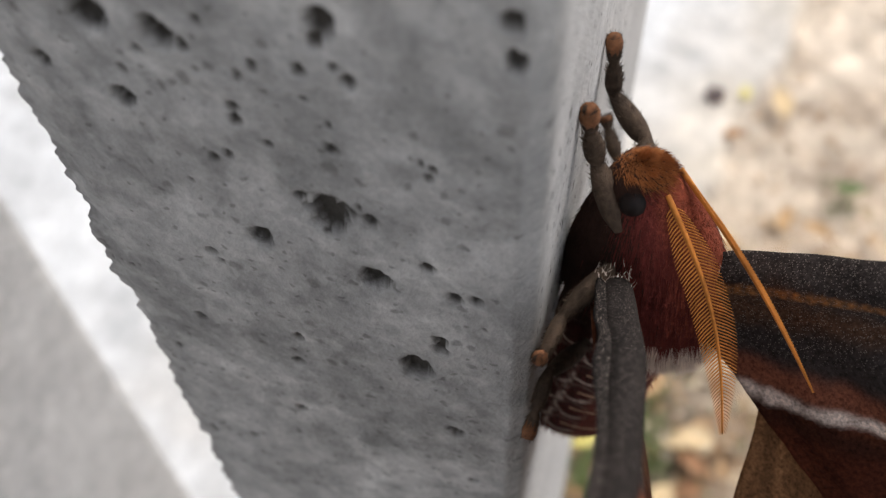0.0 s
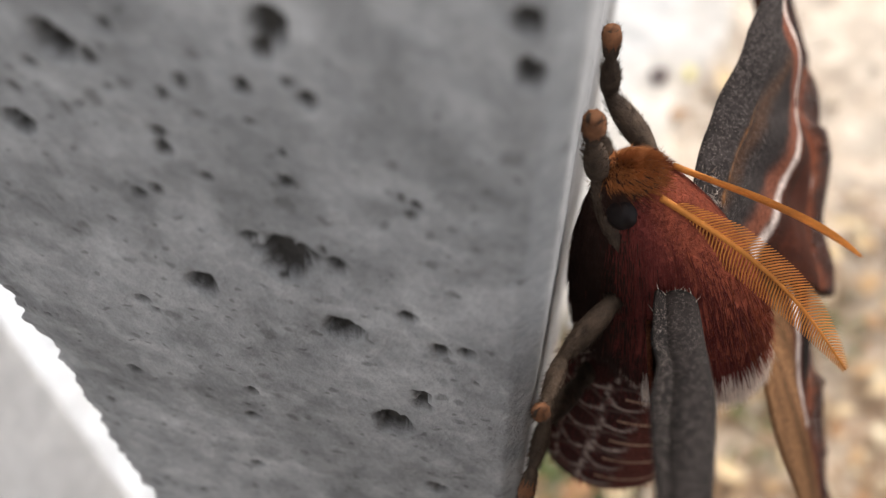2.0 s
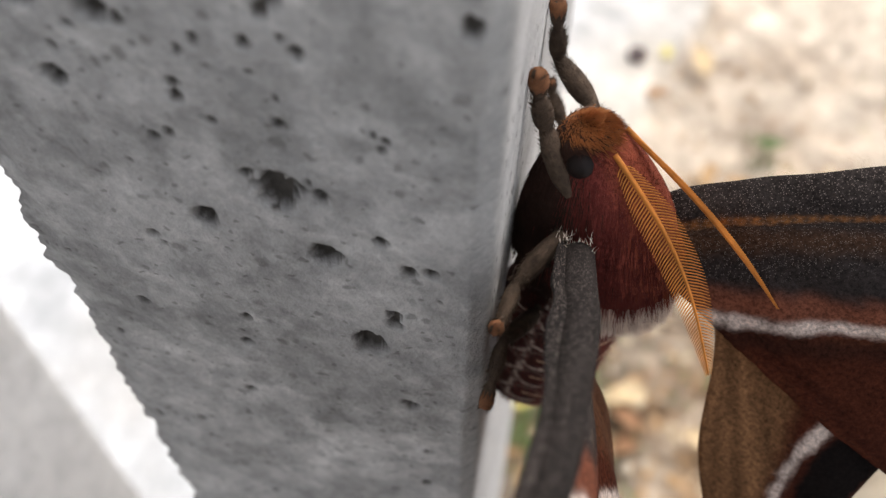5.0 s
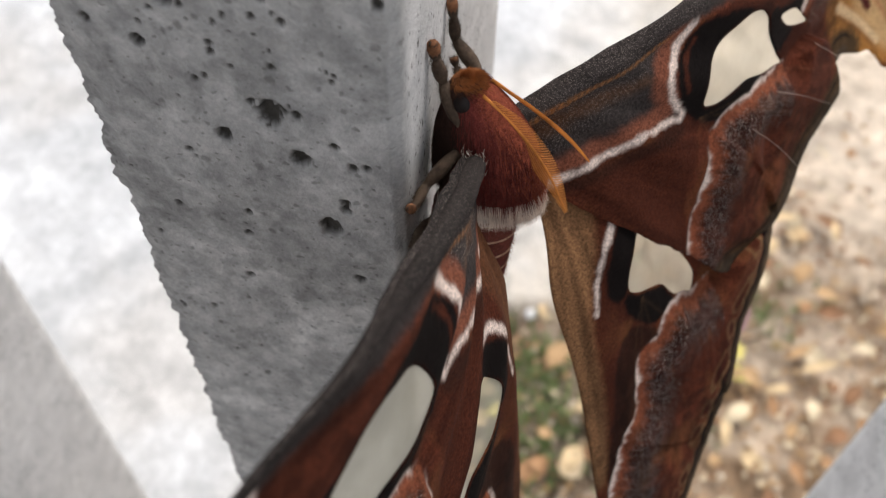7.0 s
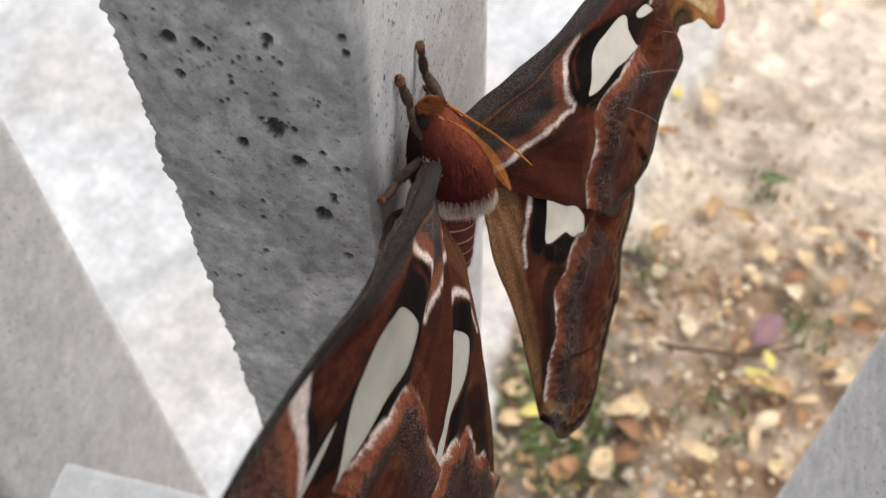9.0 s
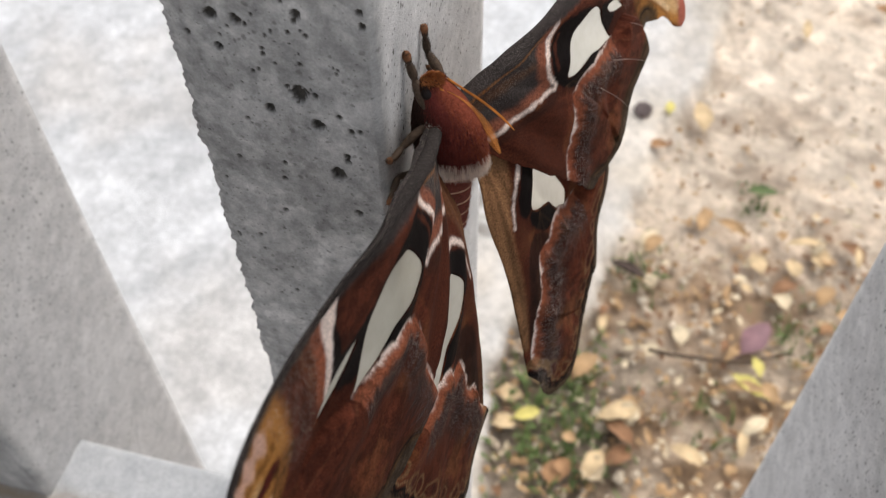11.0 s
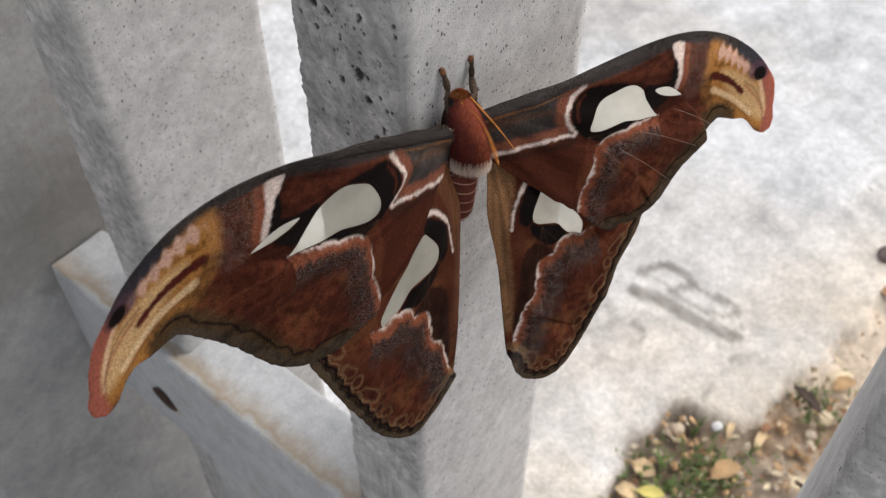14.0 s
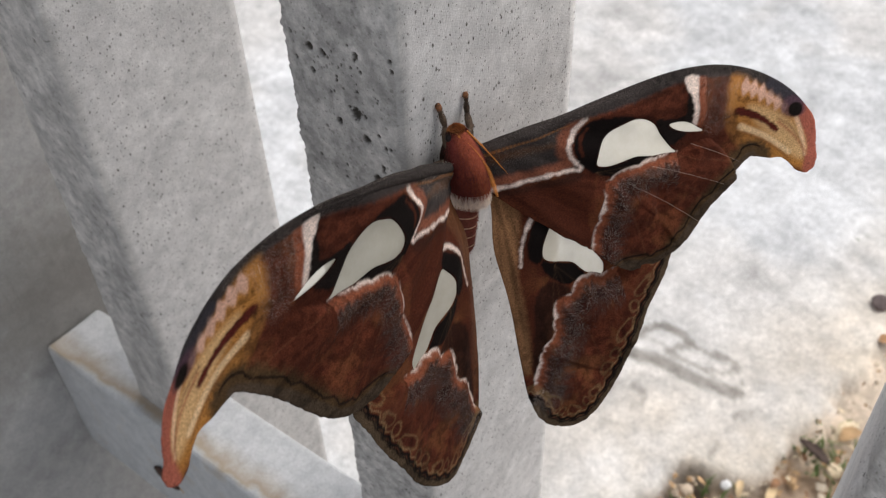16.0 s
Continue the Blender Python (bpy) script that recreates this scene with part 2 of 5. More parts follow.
def post_mesh(seed, pits, fine, grey=0.335, flank=0.5, scratches=()):
    """A square-cast upright: front face x=0 with blow holes and one broken arris, smoother side faces."""
    z0, z1, zf0, zf1 = -0.02, 1.05, 0.52, 0.80
    zs = np.concatenate([np.arange(z0, zf0, 0.008), np.arange(zf0, zf1, fine), np.arange(zf1, z1 + 0.001, 0.006)])
    # round the section: front edge at y=0 rounded, broken edge at y=W
    front = np.arange(0.0, POST_W + 1e-6, fine)
    side = np.linspace(0.0016, POST_D, 24)[1:]
    ring = [(0.0, y, 0) for y in front] + [(x, POST_W, 1) for x in side] + [(POST_D, y, 2) for y in np.linspace(POST_W, 0, 10)[1:]] + [(x, 0.0, 3) for x in side[::-1][1:]]
    ring = np.array(ring)
    n, k = len(ring), len(zs)
    X, Y, K = (np.tile(ring[:, i], (k, 1)) for i in range(3))
    Z = np.tile(zs[:, None], (1, n))
    dx = np.zeros_like(X)
    # front face tone kept darker: its shade is put into the colour
    tone = 1.06 * grey + 0.16 * (fnoise(Y * 130, Z * 130, seed) - 0.5) + 0.26 * (fnoise(Y * 520, Z * 520, seed + 5) - 0.5) + 0.14 * (fnoise(Y * 30 + X * 30, Z * 14, seed + 9) - 0.5)
    face = K == 0
    # thin paler films of cement
    tone = tone + 0.085 * fade((fnoise(Y * 150, Z * 150, seed + 15) - 0.54) / 0.05) + 0.05 * fade((fnoise(Y * 420, Z * 420, seed + 17) - 0.6) / 0.05) - 0.04 * fade((fnoise(Y * 210, Z * 210, seed + 16) - 0.6) / 0.06)
    # mottle on the sides with faint streaks; paler than the front, lit side painted in
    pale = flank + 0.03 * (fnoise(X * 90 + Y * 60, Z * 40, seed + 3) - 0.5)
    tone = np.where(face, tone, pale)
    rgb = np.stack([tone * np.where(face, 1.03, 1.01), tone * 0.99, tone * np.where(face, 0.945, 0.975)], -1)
    # blow holes in the front face: dents, with shade and brown inside painted too
    nf = len(front)
    for y, z, s in pits:
        r0, r1 = np.searchsorted(zs, [z - 2.6 * s, z + 2.6 * s])
        c0, c1 = max(0, int((y - 2 * s) / fine)), min(nf, int((y + 2 * s) / fine) + 2)
        if r1 <= r0 or c1 <= c0:
            continue
        w = np.s_[r0:r1, c0:c1]
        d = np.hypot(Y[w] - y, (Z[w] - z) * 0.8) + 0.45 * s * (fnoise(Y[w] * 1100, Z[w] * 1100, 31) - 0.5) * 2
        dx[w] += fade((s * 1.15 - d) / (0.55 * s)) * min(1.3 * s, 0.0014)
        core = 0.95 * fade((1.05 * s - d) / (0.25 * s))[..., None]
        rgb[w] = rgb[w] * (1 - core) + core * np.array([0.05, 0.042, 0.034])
    for line in scratches:
        w = np.s_[np.searchsorted(zs, 0.69) : np.searchsorted(zs, 0.75), 0:nf]
        d = to_line(np.stack([Y[w].ravel(), Z[w].ravel()], -1) * 1000, spline(line, 1.0))[0].reshape(Y[w].shape)
        cut = 0.28 * fade((0.25 - d + 0.35 * (fnoise(Y[w] * 900, Z[w] * 900, 37) - 0.5)) / 0.25)[..., None]
        rgb[w] = rgb[w] * (1 - cut) + cut * np.array([0.09, 0.08, 0.07])
        dx[w] += 0.0002 * cut[..., 0]
    # fine roughness
    dx += np.where(face, 0.0004 * (fnoise(Y * 500, Z * 500, seed + 2) - 0.5), 0)
    # broken arris at y = W, front
    zz = Z * 1
    chip = 0.0018 * (fnoise(zz * 55, zz * 0 + seed, seed + 7) - 0.35) + 0.0017 * (fnoise(zz * 330, zz * 0, seed + 8, 3) - 0.3) + 0.0008 * (fnoise(zz * 1100, zz * 0, seed + 18, 2) - 0.4)
    far = POST_W - Y
    dy = np.where(face, -fade((0.006 - far) / 0.006) * chip * 1.1, 0)
    dx += np.where(face, fade((0.0035 - far) / 0.0035) * 0.0012 * fnoise(zz * 300, Y * 300, seed + 6), 0)
    dy += np.where((K == 1), -chip * 1.1 * fade((0.02 - X) / 0.02), 0)
    # worn, chamfered arris at y = 0, which shows as a paler strip
    wide = 0.0013 + 0.0006 * (fnoise(zz * 60, zz * 0 + 3, seed + 11) - 0.5) + 0.0004 * (fnoise(zz * 400, zz * 0 + 3, seed + 12) - 0.5)
    dx += np.where(face, np.clip(wide - Y, 0, None) * 0.95, 0)
    dx += np.where(K == 3, np.clip(wide - X, 0, None) * 0.9, 0)
    edge = fade((wide - Y) / 0.0003) * face
    rgb = rgb * (1 - 0.45 * edge[..., None]) + 0.45 * edge[..., None] * np.array([0.5, 0.495, 0.48])
    V = np.stack([X + dx, Y + dy, Z], -1).reshape(-1, 3)
    i, j = np.meshgrid(np.arange(k - 1), np.arange(n), indexing="ij")
    a, b = i * n + j, i * n + (j + 1) % n
    F = np.stack([a, a + n, b + n, b], -1).reshape(-1, 4)
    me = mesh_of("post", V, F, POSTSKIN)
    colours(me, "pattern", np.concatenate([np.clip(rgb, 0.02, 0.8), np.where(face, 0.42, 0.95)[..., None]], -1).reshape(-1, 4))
    return me


def random_pits(seed, count, z0, z1):
    r = np.random.RandomState(seed)
    return [(r.uniform(0.004, POST_W - 0.003), r.uniform(z0, z1), float(np.exp(r.normal(-7.9, 0.35)))) for _ in range(count)]


large_pits = [(y / 1000, z / 1000, s / 1000) for y, z, s in PITS + MORE_PITS]
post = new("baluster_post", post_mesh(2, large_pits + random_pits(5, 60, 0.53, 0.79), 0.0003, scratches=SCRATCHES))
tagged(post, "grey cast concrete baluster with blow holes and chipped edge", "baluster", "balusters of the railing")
# side tone set per post, after the light each visible side gets
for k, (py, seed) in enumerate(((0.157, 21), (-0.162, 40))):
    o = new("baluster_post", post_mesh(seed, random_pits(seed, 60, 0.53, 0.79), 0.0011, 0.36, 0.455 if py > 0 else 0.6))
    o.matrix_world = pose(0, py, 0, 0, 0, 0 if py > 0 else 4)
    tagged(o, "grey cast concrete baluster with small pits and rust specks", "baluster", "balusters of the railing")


# ---- rail, low wall, column ----
def box(name, x0, x1, y0, y1, z0, z1, mat, bevel=0.002, cuts=0, rough=0.0, seed=0):
    bm = bmesh.new()
    bmesh.ops.create_cube(bm, size=1)
    for v in bm.verts:
        v.co = Vector(((x0 + x1) / 2 + v.co.x * (x1 - x0), (y0 + y1) / 2 + v.co.y * (y1 - y0), (z0 + z1) / 2 + v.co.z * (z1 - z0)))
    bmesh.ops.bevel(bm, geom=list(bm.edges), offset=bevel, segments=3, affect="EDGES", profile=0.6)
    if cuts:
        bmesh.ops.subdivide_edges(bm, edges=[e for e in bm.edges if e.calc_length() > 0.02], cuts=cuts, use_grid_fill=True)
        for v in bm.verts:
            v.co += Vector((noise.noise(v.co * 40 + Vector((seed, 0, 0))), noise.noise(v.co * 40 + Vector((0, seed, 9))), noise.noise(v.co * 40 + Vector((5, 0, seed))))) * rough
    return from_bm(name, bm, mat, False)


def rail_concrete():
    """Pale concrete with a brown dirt line along the front top edge."""
    m = concrete("rail_concrete", (0.53, 0.535, 0.54, 1), (0.42, 0.425, 0.43, 1), 0.2)
    n, l = m.node_tree.nodes, m.node_tree.links
    p = n["Principled BSDF"]
    c = n.new("ShaderNodeTexCoord").outputs["Object"]
    s = n.new("ShaderNodeSeparateXYZ")
    l.new(c, s.inputs[0])
    wob = noise_tex(n, l, c, 60, 5)
    a = n.new("ShaderNodeMath")
    a.operation = "MULTIPLY_ADD"
    l.new(wob, a.inputs[0])
    a.inputs[1].default_value = 0.016
    l.new(s.outputs[0], a.inputs[2])
    band = ramp(n, l, a.outputs[0], [(0.0, (0, 0, 0, 1)), (0.0015, (1, 1, 1, 1)), (0.006, (0.6, 0.6, 0.6, 1)), (0.014, (0, 0, 0, 1))])
    old = p.inputs["Base Color"].links[0].from_socket
    l.new(mix(n, l, "MIX", band, old, (0.3, 0.22, 0.13, 1)), p.inputs["Base Color"])
    return m


def column_concrete():
    """Damp concrete with a dark, ragged patch where the rail runs into it."""
    m = concrete("column_concrete", (0.47, 0.462, 0.45, 1), (0.32, 0.313, 0.304, 1), 0.55, (0.2, 0.175, 0.155, 1))
    n, l = m.node_tree.nodes, m.node_tree.links
    p = n["Principled BSDF"]
    c = n.new("ShaderNodeTexCoord").outputs["Object"]
    place = node(n, "ShaderNodeMapping", Location=(-0.2, -3.9, -7.4), Scale=(11.0, 15.0, 15.0))
    l.new(c, place.inputs["Vector"])
    rough = node(n, "ShaderNodeTexNoise", Scale=38.0, Detail=6.0, Roughness=0.65)
    l.new(c, rough.inputs["Vector"])
    warped = mix(n, l, "LINEAR_LIGHT", 0.45, place.outputs[0], rough.outputs["Color"])
    reach = n.new("ShaderNodeVectorMath")
    reach.operation = "LENGTH"
    l.new(warped, reach.inputs[0])
    patch = ramp(n, l, reach.outputs["Value"], [(0.15, (0.75, 0.75, 0.75, 1)), (0.62, (0.5, 0.5, 0.5, 1)), (1.0, (0, 0, 0, 1))])
    old = p.inputs["Base Color"].links[0].from_socket
    l.new(mix(n, l, "MIX", patch, old, (0.15, 0.135, 0.12, 1)), p.inputs["Base Color"])
    return m


rail = new("bottom_rail", box("bottom_rail", -0.009, 0.027, -1.2, 0.262, 0.38, RAIL_Z, rail_concrete(), 0.003, 24, 0.0006))
tagged(rail, "grey cast concrete bottom rail with brown dirt line", kind="structure")
plinth = new("plinth", box("plinth", -0.0065, 0.0245, -1.2, 0.160, -0.02, 0.379, CONCRETE_PALE, 0.004, 10, 0.0008))
tagged(plinth, "grey concrete plinth wall under the rail", kind="structure")
column = new("column", box("column", -0.097, 0.083, 0.263, 0.60, -0.02, 2.6, column_concrete(), 0.008, 30, 0.0012))
tagged(column, "square grey concrete column with damp stains", kind="structure")
top_rail = new("top_rail", box("top_rail", -0.02, 0.10, -1.2, 0.262, 1.04, 1.12, CONCRETE_PALE, 0.004))
tagged(top_rail, "grey cast concrete top rail", kind="structure")
porch = new("floor", box("floor", -3.0, -0.10, -1.6, 2.0, -0.02, 0.16, CONCRETE_DAMP, 0.004))
tagged(porch, "grey concrete porch floor", kind="structure")

pod_mat = plain("dark_pod", (0.05, 0.028, 0.02, 1), 0.6, 400, 0.3)
bm = bmesh.new()
bmesh.ops.create_uvsphere(bm, u_segments=20, v_segments=12, radius=1)
for v in bm.verts:
    v.co = Vector((v.co.x * 0.002, v.co.y * 0.0095 * (1 - 0.25 * v.co.z), v.co.z * 0.0044 + 0.001 * math.sin(v.co.y * 2)))
pod = new("seed_pod", from_bm("seed_pod", bm, pod_mat))
pod.matrix_world = pose(-0.0100, 0.1795, 0.4155, 35, 0, 8)
tagged(pod, "dark brown dried seed pod stuck to the rail", "seed pod")
bm = bmesh.new()
bmesh.ops.create_uvsphere(bm, u_segments=14, v_segments=10, radius=1)
for v in bm.verts:
    v.co = Vector((v.co.x * 0.0009 + 0.0005, v.co.y * 0.0042 * (1 + 0.3 * v.co.z) - 0.0118, v.co.z * 0.0019 - 0.0004))
child("stalk", from_bm("stalk", bm, plain("tan_stalk", (0.42, 0.26, 0.1, 1), 0.7, 500, 0.25)), pod, "tan dried stalk")

# ---- ground: worn concrete slab breaking up into leaf-strewn soil ----
SLAB_EDGE = [(0.05, -0.9), (0.12, -0.1), (0.20, 0.0), (0.26, 0.03), (0.31, 0.036), (0.36, 0.038), (0.41, 0.042), (0.436, 0.036), (0.446, 0.0), (0.455, -0.032), (0.475, -0.046), (0.54, -0.055), (0.62, -0.062), (0.74, -0.09), (0.90, -0.13), (1.15, -0.16), (1.3, -0.35), (1.45, -0.9)]


def soil_amount(x, y):
    """1 on soil, 0 on the slab."""
    q = np.stack([x.ravel(), y.ravel()], -1)
    line = spline(SLAB_EDGE, 0.02)
    wob = 0.03 * (fnoise(x * 14, y * 14, 3) - 0.5) + 0.025 * (fnoise(x * 60, y * 60, 4) - 0.5)
    d, _, along = to_line(q, line)
    s = np.where(inside(q, line), d, -d).reshape(x.shape) + wob
    return s


def ground_mesh():
    near = np.arange(0.0, 1.6, 0.006)
    xs = np.concatenate([[-60, -20, -6, -2, -0.6], near + 0.05, np.array([1.7, 1.9, 2.2, 2.7, 3.5, 5, 8, 14, 30, 80, 300, 1500])])
    ys = np.concatenate([[-1500, -300, -80, -30, -10, -4, -2, -1.4, -1.1], np.arange(-0.9, 0.9, 0.006), np.array([1.0, 1.2, 1.6, 2.2, 4, 10, 30, 80, 300, 1500])])
    X, Y = np.meshgrid(xs, ys, indexing="ij")
    s = soil_amount(X, Y)
    soft = fade((s + 0.012) / 0.024)
    dusty = fade((s + 0.2) / 0.22)
    Z = -0.017 * soft + soft * (0.010 * (fnoise(X * 22, Y * 22, 8) - 0.5) + 0.006 * (fnoise(X * 90, Y * 90, 9) - 0.5)) + (1 - soft) * 0.0016 * (fnoise(X * 40, Y * 40, 10) - 0.5)
    slab = np.array([0.506, 0.501, 0.497])
    dust = np.array([0.55, 0.485, 0.405])
    soil = np.array([0.25, 0.165, 0.10])
    n1 = fnoise(X * 6, Y * 6, 20, 5)[..., None]
    n2 = fnoise(X * 45, Y * 45, 21)[..., None]
    tint = fade((n1 - 0.35) / 0.3) * np.array([-0.035, 0.0, 0.04]) + np.array([1.018, 1.0, 0.98])  # bluish where bare, warmer where dusty
    C = slab * tint * (0.9 + 0.22 * n1) * (0.94 + 0.12 * n2)
    C = C + (dust * (0.85 + 0.3 * n2) - C) * (dusty * np.clip(0.1 + 1.2 * fnoise(X * 18, Y * 18, 22), 0, 1))[..., None]
    grime = fade((fnoise(X * 11, Y * 11, 41, 5) - 0.56) / 0.1)[..., None]  # old grey smears on the slab
    C = C * (1 - 0.12 * grime)
    so = soil + (np.array([0.74, 0.62, 0.49]) - soil) * np.clip(0.5 + fade((X - 0.5) / 0.45) * 0.5, 0, 1)[..., None] * fade((fnoise(X * 25, Y * 25, 24) - 0.3) / 0.3)[..., None]
    far_dust = (fade((X - 0.5) / 0.25) * np.clip(0.35 + 1.0 * fnoise(X * 16, Y * 16, 27), 0, 1))[..., None]
    so = so + (np.array([0.56, 0.475, 0.385]) - so) * 0.85 * far_dust
    damp = fade((0.52 - X) / 0.16) * fade((Y + 0.16) / 0.1)  # dark humus by the slab
    so = so * (0.4 + 0.7 * n2 + 0.45 * fnoise(X * 110, Y * 110, 26)[..., None]) * (1 - 0.55 * damp)[..., None]
    C = C + (so - C) * soft[..., None]
    # old ring-shaped stains on the slab
    q = np.stack([X.ravel(), Y.ravel()], -1)
    for ring, w, amt in STAINS:
        d = to_line(q, spline(ring, 0.01))[0].reshape(X.shape) + 0.006 * (fnoise(X * 60, Y * 60, 30) - 0.5)
        m = min(1.0, amt * 1.7) * fade((w - d) / (w * 0.5))[..., None] * (0.6 + 0.5 * n2)
        C = C * (1 - m) + m * np.array([0.2, 0.185, 0.165])
    # hollow broken out of the slab edge, its dark soil and shade painted in
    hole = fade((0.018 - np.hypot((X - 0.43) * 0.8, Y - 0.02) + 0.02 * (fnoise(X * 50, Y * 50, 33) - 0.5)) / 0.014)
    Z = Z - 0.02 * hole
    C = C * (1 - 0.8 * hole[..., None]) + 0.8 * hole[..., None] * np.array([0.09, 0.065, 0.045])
    V = np.stack([X, Y, Z], -1).reshape(-1, 3)
    a, b = X.shape
    i, j = np.meshgrid(np.arange(a - 1), np.arange(b - 1), indexing="ij")
    k = i * b + j
    F = np.stack([k, k + b, k + b + 1, k + 1], -1).reshape(-1, 4)
    me = mesh_of("ground", V, F, GROUND)
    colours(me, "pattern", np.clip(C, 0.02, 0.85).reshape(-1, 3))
    return me


STAINS = [([(0.570, 0.159), (0.593, 0.148), (0.599, 0.124), (0.593, 0.101)], 0.0075, 0.6), ([(0.570, 0.150), (0.572, 0.128), (0.577, 0.108)], 0.004, 0.3), ([(0.564, 0.117), (0.586, 0.108), (0.592, 0.078), (0.594, 0.048), (0.578, 0.048), (0.566, 0.077), (0.564, 0.112)], 0.006, 0.5), ([(0.541, 0.150), (0.549, 0.119), (0.548, 0.081), (0.556, 0.032)], 0.012, 0.62), ([(0.475, 0.177), (0.507, 0.168), (0.484, 0.145), (0.456, 0.163)], 0.008, 0.3), ([(0.499, 0.125), (0.494, 0.107), (0.474, 0.113)], 0.006, 0.3), ([(0.575, 0.030), (0.539, 0.019), (0.491, 0.020), (0.448, 0.015)], 0.0025, 0.4)]
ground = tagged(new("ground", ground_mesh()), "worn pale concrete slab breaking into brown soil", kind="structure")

# ---- leaf litter, stones and weeds on the soil ----
TWIG = [(0.435, -0.101), (0.433, -0.129), (0.441, -0.168), (0.445, -0.201), (0.461, -0.233), (0.463, -0.244)]
LEAF_COLOURS = [(0.36, 0.23, 0.12), (0.27, 0.15, 0.075), (0.46, 0.34, 0.2), (0.2, 0.105, 0.055), (0.5, 0.41, 0.28)]
LEAF_MATS = [plain("dry_leaf", (*c, 1), 0.75, 60, 0.35, 0.001) for c in LEAF_COLOURS]
LEAF_YELLOW = plain("yellow_leaf", (0.5, 0.43, 0.13, 1), 0.6, 60, 0.2)
LEAF_DARK = plain("dark_leaf", (0.07, 0.045, 0.035, 1), 0.7, 80, 0.3)
LEAF_GREEN = plain("green_leaf", (0.11, 0.155, 0.05, 1), 0.6, 80, 0.3)
LEAF_PURPLE = plain("purple_leaf", (0.2, 0.11, 0.12, 1), 0.6, 60, 0.3)
STONE = plain("pebble", (0.4, 0.32, 0.24, 1), 0.9, 120, 0.3, 0.001)


def leaf_mesh(mat, length, width, curl, seed):
    r = random.Random(seed)
    V, F = [], []
    n = 9
    for i in range(n + 1):
        t = i / n
        w = width * math.sin(math.pi * t ** 0.85) ** 0.8 * (1 + r.uniform(-0.12, 0.12)) + 0.0004
        z = curl * math.sin(t * 2.6) * length * 0.35
        for k in range(5):
            u = k / 2 - 1
            V.append((t * length - length / 2, u * w, z + curl * abs(u) ** 1.6 * w * 0.9 + r.uniform(-1, 1) * 0.0006))
    for i in range(n):
        for k in range(4):
            a = i * 5 + k
            F.append((a, a + 1, a + 6, a + 5))
    m = len(V)
    sv, sf = tube([Vector((-length / 2 - length * 0.22, 0, 0.001)), Vector((-length / 2, 0, V[2][2])), Vector(V[4 * 5 + 2])], [0.0006, 0.0007, 0.0004], 5)
    V += [tuple(p) for p in sv]
    F += [tuple(i + m for i in q) for q in sf]
    return mesh_of("fallen_leaf", V, F, mat)


def tube(line, radii, sides=8):
    """A round tube along a line in space."""
    V, F = [], []
    line = [Vector(p) for p in line]
    for i, p in enumerate(line):
        d = (line[min(i + 1, len(line) - 1)] - line[max(i - 1, 0)]).normalized()
        u = d.orthogonal().normalized()
        if V:
            u = (prev - d * prev.dot(d)).normalized()
        prev = u
        v = d.cross(u)
        for k in range(sides):
            a = 2 * math.pi * k / sides
            V.append(p + (u * math.cos(a) + v * math.sin(a)) * radii[i])
    for i in range(len(line) - 1):
        for k in range(sides):
            a, b = i * sides + k, i * sides + (k + 1) % sides
            F.append((a, b, b + sides, a + sides))
    F.append(tuple(range(sides))[::-1])
    F.append(tuple(range((len(line) - 1) * sides, len(line) * sides)))
    return V, F


def place_leaf(me, x, y, turn, tilt, label, size=1.0, z=-0.004):
    o = new("fallen_leaf", me)
    o.matrix_world = pose(x, y, z, tilt, tilt * 0.4, turn)
    o.scale = (size,) * 3
    return tagged(o, label, "leaf", "leaf litter on the soil")


rnd = random.Random(12)
leaf_set = [leaf_mesh(LEAF_MATS[k % 5], rnd.uniform(0.02, 0.04), rnd.uniform(0.005, 0.011), rnd.uniform(0.15, 0.6), k) for k in range(15)]
spots = []
while len(spots) < 300:
    x, y = rnd.uniform(0.2, 1.5), rnd.uniform(-0.85, 0.06)
    s = float(soil_amount(np.array([[x]]), np.array([[y]]))[0, 0])
    if s > 0.0 and rnd.random() < min(1, 0.25 + s * 4) * (1.0 if x < 0.62 else 0.22):
        spots.append((x, y))
for k, (x, y) in enumerate(spots):
    place_leaf(leaf_set[k % 15], x, y, rnd.uniform(0, 360), rnd.uniform(-14, 14), "dry curled brown leaf on the soil", rnd.uniform(0.5, 1.15), rnd.uniform(-0.008, 0.003))
